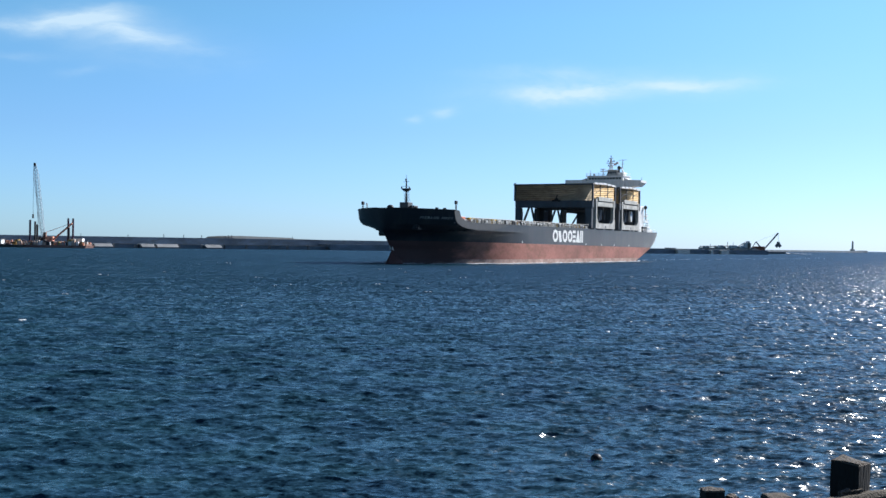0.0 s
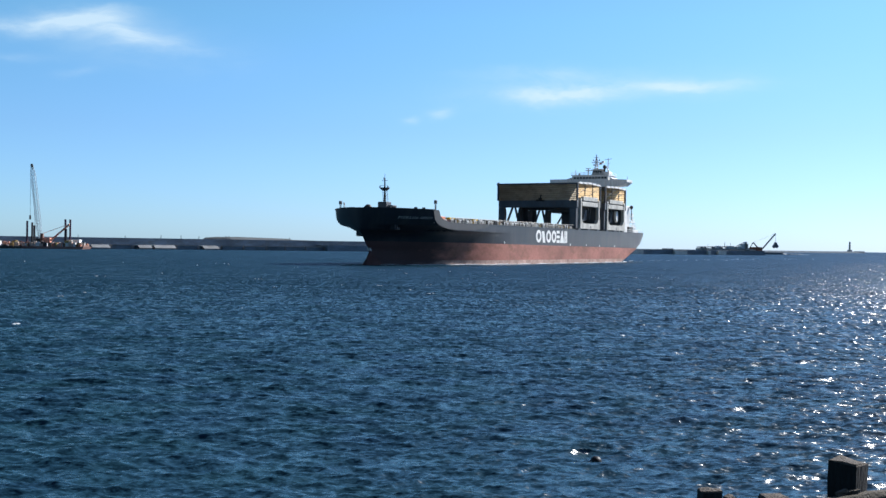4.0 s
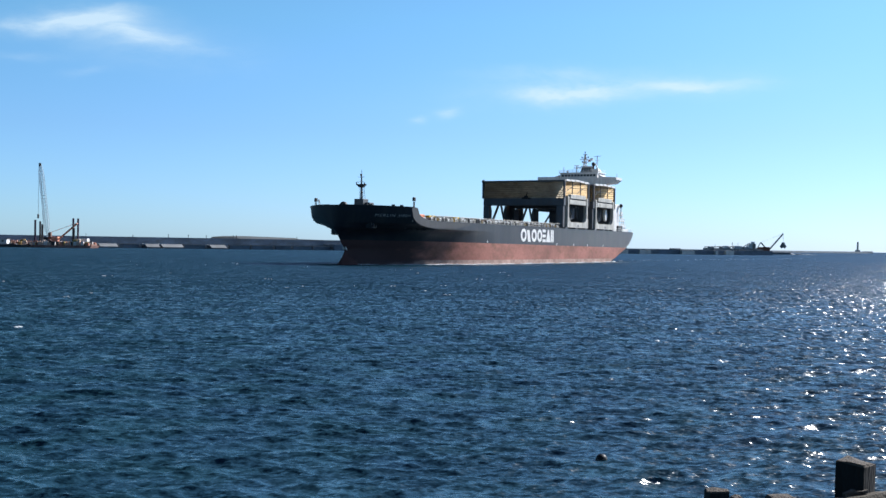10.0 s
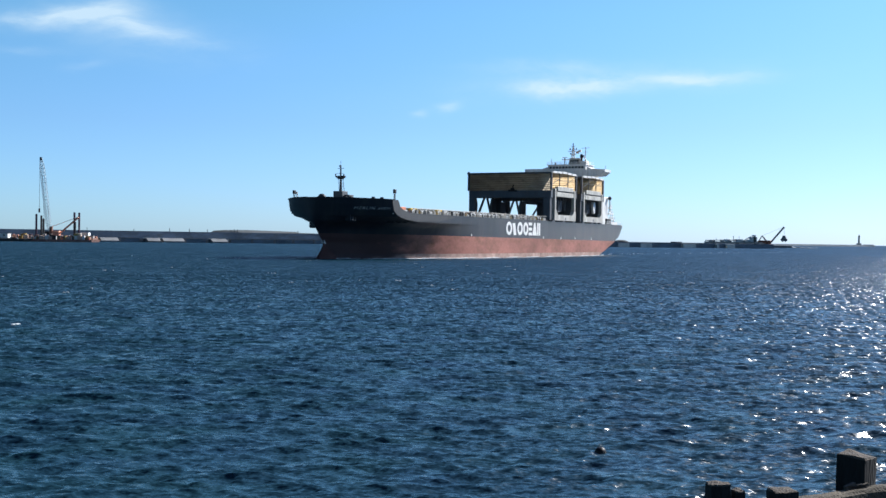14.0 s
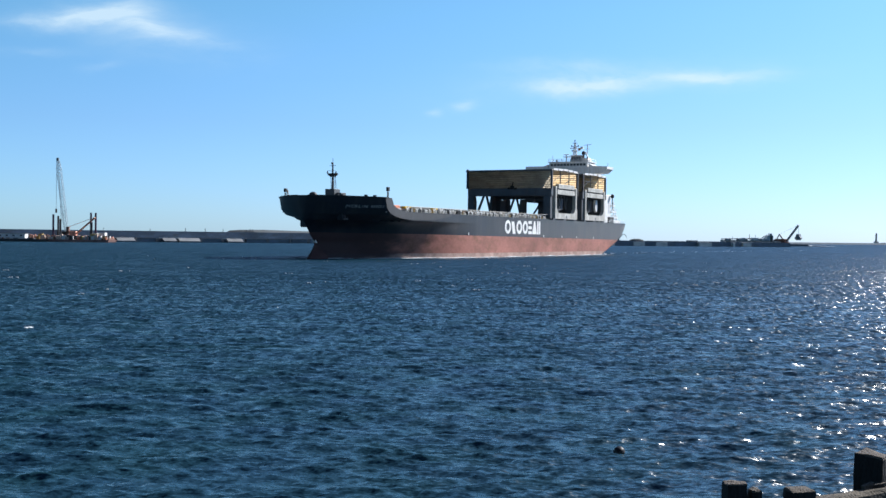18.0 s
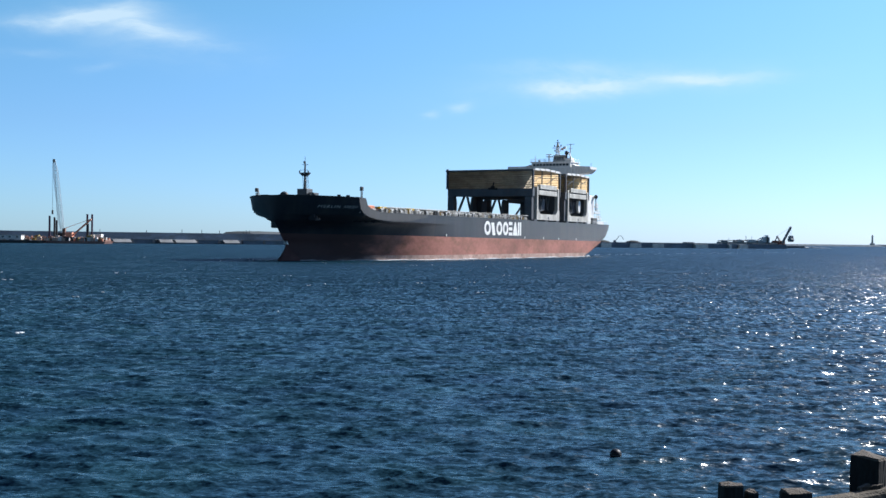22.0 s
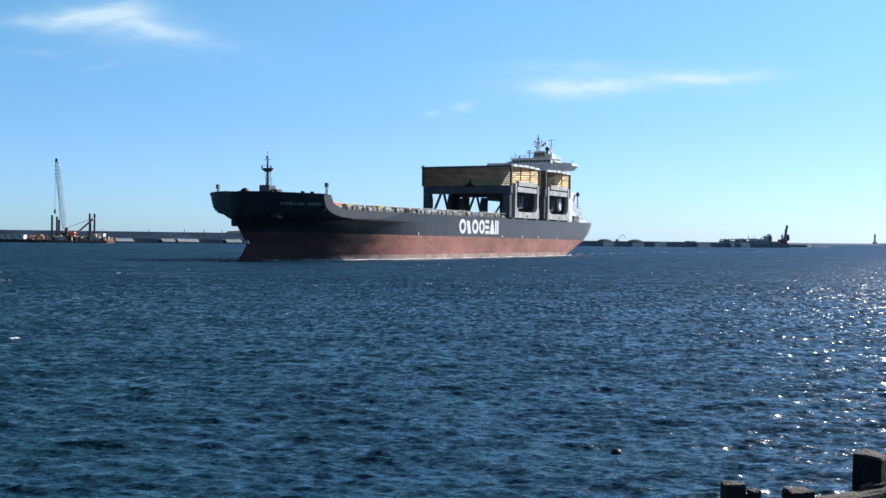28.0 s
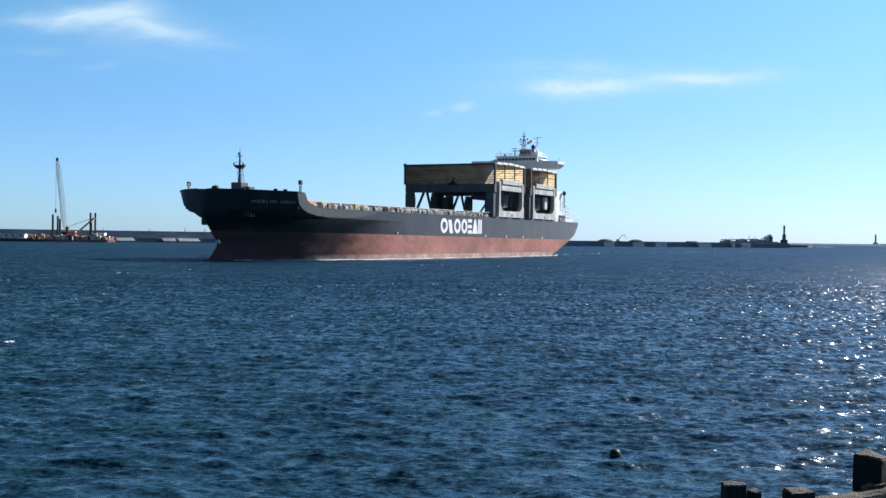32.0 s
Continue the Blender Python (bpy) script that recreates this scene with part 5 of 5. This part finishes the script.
part("davit", bar(bmesh.new(), (14, 0, 8), (22, 0, 12.6), 0.9), M["white_paint"], wv)

# grab dredger: the upper works slew
dredger = thing("grab_dredger", "dark flat dredging barge lying off the quay", "barge", (396, 1280, 0))
part("pontoon", P([(-26, 0), (24, 0), (26, 2.4), (-27, 2.8)], -7, 7), M["works_haze"], dredger)
for x0, x1, h in ((-25, -19, 5.4), (-17, -13, 4.8), (-11, -8, 6.0)):
    part("deckhouse", B(x0, x1, -4, 4, 2.6, h, bevel=0.15), M["works_haze"], dredger)
part("spud", R((-22, 6, -2), (-22, 6, 9), 0.6, 8), M["works_haze"], dredger)
slew = thing("dredge_crane", "orange-red slewing crane with a lattice jib and hanging grab", "crane", (396, 1280, 2.8))
part("cab", B(-11, 3, -4, 4, 0, 5.6, bevel=0.3), M["dull_orange"], slew)
part("counterweight", B(-14, -11, -3.6, 3.6, 0.6, 4.4, bevel=0.3), M["works_haze"], slew)
part("gantry_frame", bar(bmesh.new(), (-1, 0, 4), (-7, 0, 11), 1.5), M["works_haze"], slew)
part("gantry_frame", bar(bmesh.new(), (-11, 0, 4), (-7, 0, 11), 0.9), M["works_haze"], slew)
jib = part("jib", bar(bmesh.new(), (2, 0, 2), (18, 0, 21.6), 2.2, 1.7), M["works_haze"], slew, "dark jib")
part("pendant", R((-7, 0, 11), (18, 0, 21.6), 0.09, 5), M["works_haze"], slew)
part("grab_rope", R((18, 0, 21.4), (18, 0, 11), 0.15, 5), M["works_haze"], slew)
part("grab", P([(15.6, 8.6), (16.6, 11.4), (19.4, 11.4), (20.4, 8.6), (22.0, 6.6), (19.6, 4.2), (18, 5.6), (16.4, 4.2), (14, 6.6)], -2, 2), M["works_haze"], slew, "dark clamshell grab")

# jack-up crane barge on the west side
jb = thing("crane_barge", "rust-red jack-up works barge with tall legs", "barge", (-229, 668, 0), 0)
part("pontoon", P([(-22, 0.0), (30.5, 0.0), (31.5, 1.6), (-24, 1.6)], -9, 9), M["barge_red"], jb)
part("raised_deck", B(-22, 30, -4.4, 8.6, 1.6, 2.6, bevel=0.08), M["rust"], jb)
for x, y, zt, mname in ((-8.5, 0, 18.2, "leg_plum"), (-6.6, 4, 17.3, "dark_steel"), (-2.0, -5, 15.2, "dark_steel"), (16.6, 0, 19.6, "leg_plum"), (18.5, 4, 19.6, "leg_plum"), (19.0, -6, 13.2, "dark_steel")):
    part("jack_up_leg", R((x, y, -4), (x, y, zt), 0.68, 10), M[mname], jb, "tall round jack-up leg")
rng = random.Random(3)
for k in range(150):
    x, y = rng.uniform(-23, 28), rng.choice((rng.uniform(-8.8, -6.5), rng.uniform(-3.8, 5)))
    w = rng.uniform(0.5, 3.2)
    h = rng.uniform(0.5, 1.8) + 1.9 * max(0.0, math.sin(x * 0.33 + 1.2)) * rng.random()
    part("deck_load", B(x, x + w, y, y + rng.uniform(0.6, 2), 2.6 if y > -4.4 else 1.6, 2.6 + h, bevel=0.06), M[rng.choice(("rust", "orange_paint", "barge_red", "dark_steel", "tan_paint", "tan_paint", "salmon_paint", "deck_pale", "white_paint", "ochre_paint"))], jb)
for k in range(26):
    x, y = rng.uniform(-20, 28), rng.uniform(-8, 4)
    l, up = rng.uniform(1.5, 5), rng.uniform(0.2, 2.4)
    part("pipe_stack", R((x, y, 3.0), (x + l, y + rng.uniform(-1, 1), 3.0 + up), rng.uniform(0.12, 0.3), 6), M[rng.choice(("rust", "barge_red", "tan_paint", "dark_steel"))], jb)
part("deck_hut", B(22.6, 26.8, -3, 2, 2.6, 6.3, bevel=0.1), M["white_paint"], jb, "white site hut")
part("deck_hut", B(18.6, 21.4, -3, 2, 2.6, 6.0, bevel=0.1), M["grey_steel"], jb)
part("hut_pole", R((25.0, 0, 6.3), (25.0, 0, 9.8), 0.14, 5), M["dark_steel"], jb)

lc = thing("lattice_crane", "grey crawler crane with a tall lattice boom on the barge", "crane", (-229, 670, 2.6))
part("crane_cab", B(-4.4, 1.6, -2, 2, 0.9, 4.0, bevel=0.2), M["dark_steel"], lc)
part("crawler_track", B(-4.8, 2, -2.8, -1.7, 0, 0.95, bevel=0.25), M["dark_steel"], lc)
part("crawler_track", B(-4.8, 2, 1.7, 2.8, 0, 0.95, bevel=0.25), M["dark_steel"], lc)
bm = bmesh.new()
a, b = Vector((-0.4, 0, 2.4)), Vector((-6.6, 0, 52.4))
nseg = 22
corners = []
for k in range(nseg + 1):
    u = k / nseg
    c = a.lerp(b, u)
    wdt = 0.55 + 0.75 * min(1, u * 6, (1 - u) * 8)
    corners.append([c + Vector((sx * wdt, sy * wdt, 0)) for sx, sy in ((-1, -1), (1, -1), (1, 1), (-1, 1))])
for k in range(nseg):
    for q in range(4):
        rod(bm, corners[k][q], corners[k + 1][q], 0.13, 4)
        rod(bm, corners[k][q], corners[k + 1][(q + 1) % 4], 0.09, 4)
        rod(bm, corners[k][q], corners[k][(q + 1) % 4], 0.09, 4)
part("lattice_boom", bm, M["boom_grey"], lc, "blue-grey steel lattice boom")
part("boom_head", B(-7.4, -6.0, -0.7, 0.7, 51.0, 53.2, bevel=0.2), M["dark_steel"], lc)
part("hoist_rope", R((-7.4, 0, 51), (-7.4, 0, 19), 0.10, 4), M["dark_steel"], lc)
part("hook_block", B(-7.9, -6.9, -0.5, 0.5, 16.4, 19.2, bevel=0.15), M["dark_steel"], lc)
part("boom_pendant", R((-6.2, 0, 51), (-3.8, 0, 5), 0.09, 4), M["dark_steel"], lc)
bc = thing("barge_excavator", "orange-red excavator crane with a slanting boom on the barge deck", "excavator", (-223.4, 667, 2.6))
part("cab", B(-3.4, 1.2, -2, 2, 0.2, 4.4, bevel=0.2), M["salmon_paint"], bc)
part("undercarriage", B(-3.8, 1.8, -2.3, 2.3, -0.05, 0.7, bevel=0.15), M["rust"], bc)
part("slanting_boom", bar(bmesh.new(), (0, 0, 1.6), (13.4, 0, 13.4), 1.1, 1.0), M["salmon_paint"], bc)
part("tower_post", B(-5.4, -3.6, -1, 1, 0.0, 7.2, bevel=0.1), M["rust"], bc)
part("boom_stay", R((-4.4, 0, 7.0), (13.2, 0, 13.6), 0.14, 4), M["salmon_paint"], bc)
wb = thing("work_pontoon", "dark work pontoon with a long white hut alongside the wall", "barge", (-261, 652, 0))
part("pontoon", P([(-30, 0), (24, 0), (26, 1.6), (-32, 1.6)], -6, 6), M["dark_steel"], wb)
part("hut", B(-6, 14.4, -3, 2, 1.6, 4.6, bevel=0.1), M["white_paint"], wb, "long white site hut")
part("hut_roof", B(-6.3, 14.7, -3.3, 2.3, 4.6, 4.75), M["grey_steel"], wb)
for x in (-4.5, -1.0, 3.0, 7.0, 11.5):
    part("hut_window", B(x, x + 1.2, -3.06, -2.98, 3.2, 4.0), M["glass_dark"], wb)
for k in range(34):
    x, y = rng.uniform(-30, 22), rng.uniform(-5.8, -3.6)
    part("deck_load", B(x, x + rng.uniform(0.6, 2.6), y, y + rng.uniform(0.5, 1.4), 1.6, 1.6 + rng.uniform(0.3, 1.1) + (1.9 * rng.random() if x < -8 else 0), bevel=0.06), M[rng.choice(("works_haze", "rust", "grey_steel", "tan_paint", "deck_pale"))], wb)
for x in (-24, -17, -8.5):
    part("lamp_mast", R((x, 0, 1.6), (x, 0, 8.5), 0.25, 5), M["dark_steel"], wb)
    part("mast_head", B(x - 0.8, x + 0.8, -0.3, 0.3, 8.2, 8.7), M["dark_steel"], wb)

for ob in (jb, lc, bc):
    ob.scale = (0.91, 0.91, 0.91)

# ---- old timber jetty heads close by ----
def timber_post(name, label, cx, cy, w, d, top, rz, slope=0.0):
    ob = thing(name, label, "post", (cx, cy, 0), rz)
    rng = random.Random(int(cx * 100))
    bm = bmesh.new()
    lv = [-1.5, 0.6, 1.6, 2.4, top - 0.25, top - 0.012]
    rings = []
    base = [(-w / 2, -d / 2), (0, -d / 2 - 0.008), (w / 2, -d / 2), (w / 2 + 0.008, 0), (w / 2, d / 2), (0, d / 2 + 0.008), (-w / 2, d / 2), (-w / 2 - 0.008, 0)]
    for z in lv:
        rings.append([bm.verts.new((x + rng.uniform(-0.008, 0.008), y + rng.uniform(-0.008, 0.008), z + (slope * y if z > 2.9 else 0))) for x, y in base])
    for a, b in zip(rings, rings[1:]):
        for k in range(8):
            bm.faces.new((a[k], a[(k + 1) % 8], b[(k + 1) % 8], b[k]))
    part("post_shaft", bm, M["timber"], ob, "dark weathered timber")
    bm = bmesh.new()
    low = [bm.verts.new(v) for v in [(x * 1.0, y * 1.0, top - 0.014 + slope * y) for x, y in base]]
    up = [bm.verts.new((x * 0.92, y * 0.92, top + slope * y + rng.uniform(-0.01, 0.015))) for x, y in base]
    mid = bm.verts.new((0, 0, top + 0.012))
    for k in range(8):
        bm.faces.new((low[k], low[(k + 1) % 8], up[(k + 1) % 8], up[k]))
        bm.faces.new((up[k], up[(k + 1) % 8], mid))
    part("worn_top", bm, M["timber_top"], ob, "sun-bleached split end grain")
    return ob


timber_post("timber_post", "square weathered timber mooring post with a bleached top", 4.44, 11.27, 0.28, 0.30, 3.30, 45, 0.10)
timber_post("timber_post", "short square timber post with a pale worn top", 2.685, 10.03, 0.19, 0.15, 3.26, 6)
timber_post("timber_post", "low dark timber post stub beside its neighbour", 2.865, 10.02, 0.09, 0.12, 3.20, 4)
timber_post("timber_post", "low broad timber stub with a bleached top", 3.285, 10.06, 0.24, 0.15, 3.20, 16)
beam = thing("timber_beam", "long weathered horizontal timber of the old jetty", "beam", (0, 0, 0))
rng = random.Random(17)
bm = bmesh.new()
prev = None
for k in range(15):                                   # a hewn, uneven baulk
    u = k / 14
    c = Vector((2.95 + 3.4 * u, 10.16 + 2.02 * u, 2.86))
    side = Vector((-0.51, 0.86, 0))
    cur = [bm.verts.new(c + side * (a * 0.085 + rng.uniform(-0.012, 0.012)) + Vector((0, 0, b * 0.14 + rng.uniform(-0.012, 0.012)))) for a, b in ((-1, -1), (1, -1), (1, 0.8), (0.6, 1), (-0.6, 1), (-1, 0.8))]
    if prev:
        for q in range(6):
            bm.faces.new((prev[q], prev[(q + 1) % 6], cur[(q + 1) % 6], cur[q]))
    else:
        bm.faces.new(cur)
    prev = cur
bm.faces.new(prev[::-1])
part("beam_body", bm, M["timber_beam"], beam)
wale = thing("timber_wale", "dark split timber bolted along the foot of the old jetty beam", "beam", (0, 0, 0))
bm = bmesh.new()
prev = None
for k in range(11):
    u = 0.42 + 0.58 * k / 10
    c = Vector((2.95 + 3.4 * u + 0.10, 10.16 + 2.02 * u - 0.17, 2.74))
    cur = [bm.verts.new(c + Vector((-0.51, 0.86, 0)) * (a * 0.06 + rng.uniform(-0.012, 0.012)) + Vector((0, 0, b * 0.11 + rng.uniform(-0.015, 0.015)))) for a, b in ((-1, -1), (1, -1), (1, 0.8), (0.3, 1), (-0.7, 0.85))]
    if prev:
        for q in range(5):
            bm.faces.new((prev[q], prev[(q + 1) % 5], cur[(q + 1) % 5], cur[q]))
    else:
        bm.faces.new(cur)
    prev = cur
bm.faces.new(prev[::-1])
part("wale_body", bm, M["timber_beam"], wale)
for u in (0.55, 0.80):
    p = Vector((2.95 + 3.4 * u + 0.13, 10.16 + 2.02 * u - 0.24, 2.76))
    part("bolt_head", R(p, p + Vector((0.02, -0.034, 0)), 0.03, 8), M["rust"], wale)
scrap = thing("driftwood_scrap", "frayed grey scrap of driftwood lying on the beam against the post", "driftwood", (4.30, 10.97, 3.015))
rng = random.Random(23)
for k in range(5):
    part("splinter", bar(bmesh.new(), (-0.10 + 0.03 * k, -0.03 + 0.015 * k, rng.uniform(0, 0.01)), (0.02 + 0.04 * k, 0.03 + 0.02 * k, rng.uniform(0.0, 0.04)), 0.04, 0.035), M["timber_top"], scrap)
fl = thing("net_float", "round black net float bobbing in the water", "float", (4.5, 28.0, 0.03))
part("float_ball", blob(bmesh.new(), (0, 0, 0), 0.15, 0.15, 0.14, 10, 16), M["rubber_black"], fl, smooth=True)
part("float_band", R((0, 0, -0.012), (0, 0, 0.012), 0.156, 16), M["dark_steel"], fl)


def motions():
    walk(ship, [
        (0, pose(-9.33, 296.44, 0, 0, 0, 239.989)), (2, pose(-11.80, 292.57, 0, 0, 0, 240.192)), (3.5, pose(-13.65, 289.65, 0, 0, 0, 240.344)),
        (5.5, pose(-16.12, 285.74, 0, 0, 0, 240.546)), (8, pose(-19.19, 280.81, 0, 0, 0, 240.799)), (10, pose(-21.65, 276.84, 0, 0, 0, 241.002)),
        (12, pose(-24.11, 272.84, 0, 0, 0, 241.204)), (14, pose(-26.56, 268.82, 0, 0, 0, 241.407)), (16.5, pose(-29.62, 263.75, 0, 0, 0, 241.660)),
        (18, pose(-31.45, 260.69, 0, 0, 0, 241.812)), (20, pose(-33.89, 256.59, 0, 0, 0, 242.015)), (22, pose(-36.33, 252.46, 0, 0, 0, 242.217)),
        (24, pose(-38.76, 248.31, 0, 0, 0, 242.420)), (25.5, pose(-40.58, 245.18, 0, 0, 0, 242.572)), (27.5, pose(-43.00, 240.98, 0, 0, 0, 242.774)),
        (30, pose(-46.02, 235.69, 0, 0, 0, 243.027)), (32, pose(-48.43, 231.43, 0, 0, 0, 243.230)),
    ])
    walk(sea, [(float(t), pose(0.16 * t, -0.60 * t, 0)) for t in range(0, 33, 4)])
    walk(slew, [(t, pose(396, 1280, 2.8, 0, 0, a - 17)) for t, a in
                ((0, 0), (10, 0), (13, -6), (17, -27), (20, -44), (22, -53), (24, -62), (28, -77), (30, -84), (32, -90))])
    walk(fl, [(t * 0.8, pose(4.5 + 0.05 * math.sin(t * 1.7), 28.0 + 0.1 * math.sin(t * 1.1), 0.05 + 0.04 * math.sin(t * 2.3), 8 * math.sin(t * 1.9), 6 * math.cos(t * 1.3), 0)) for t in range(0, 41)])


motions()
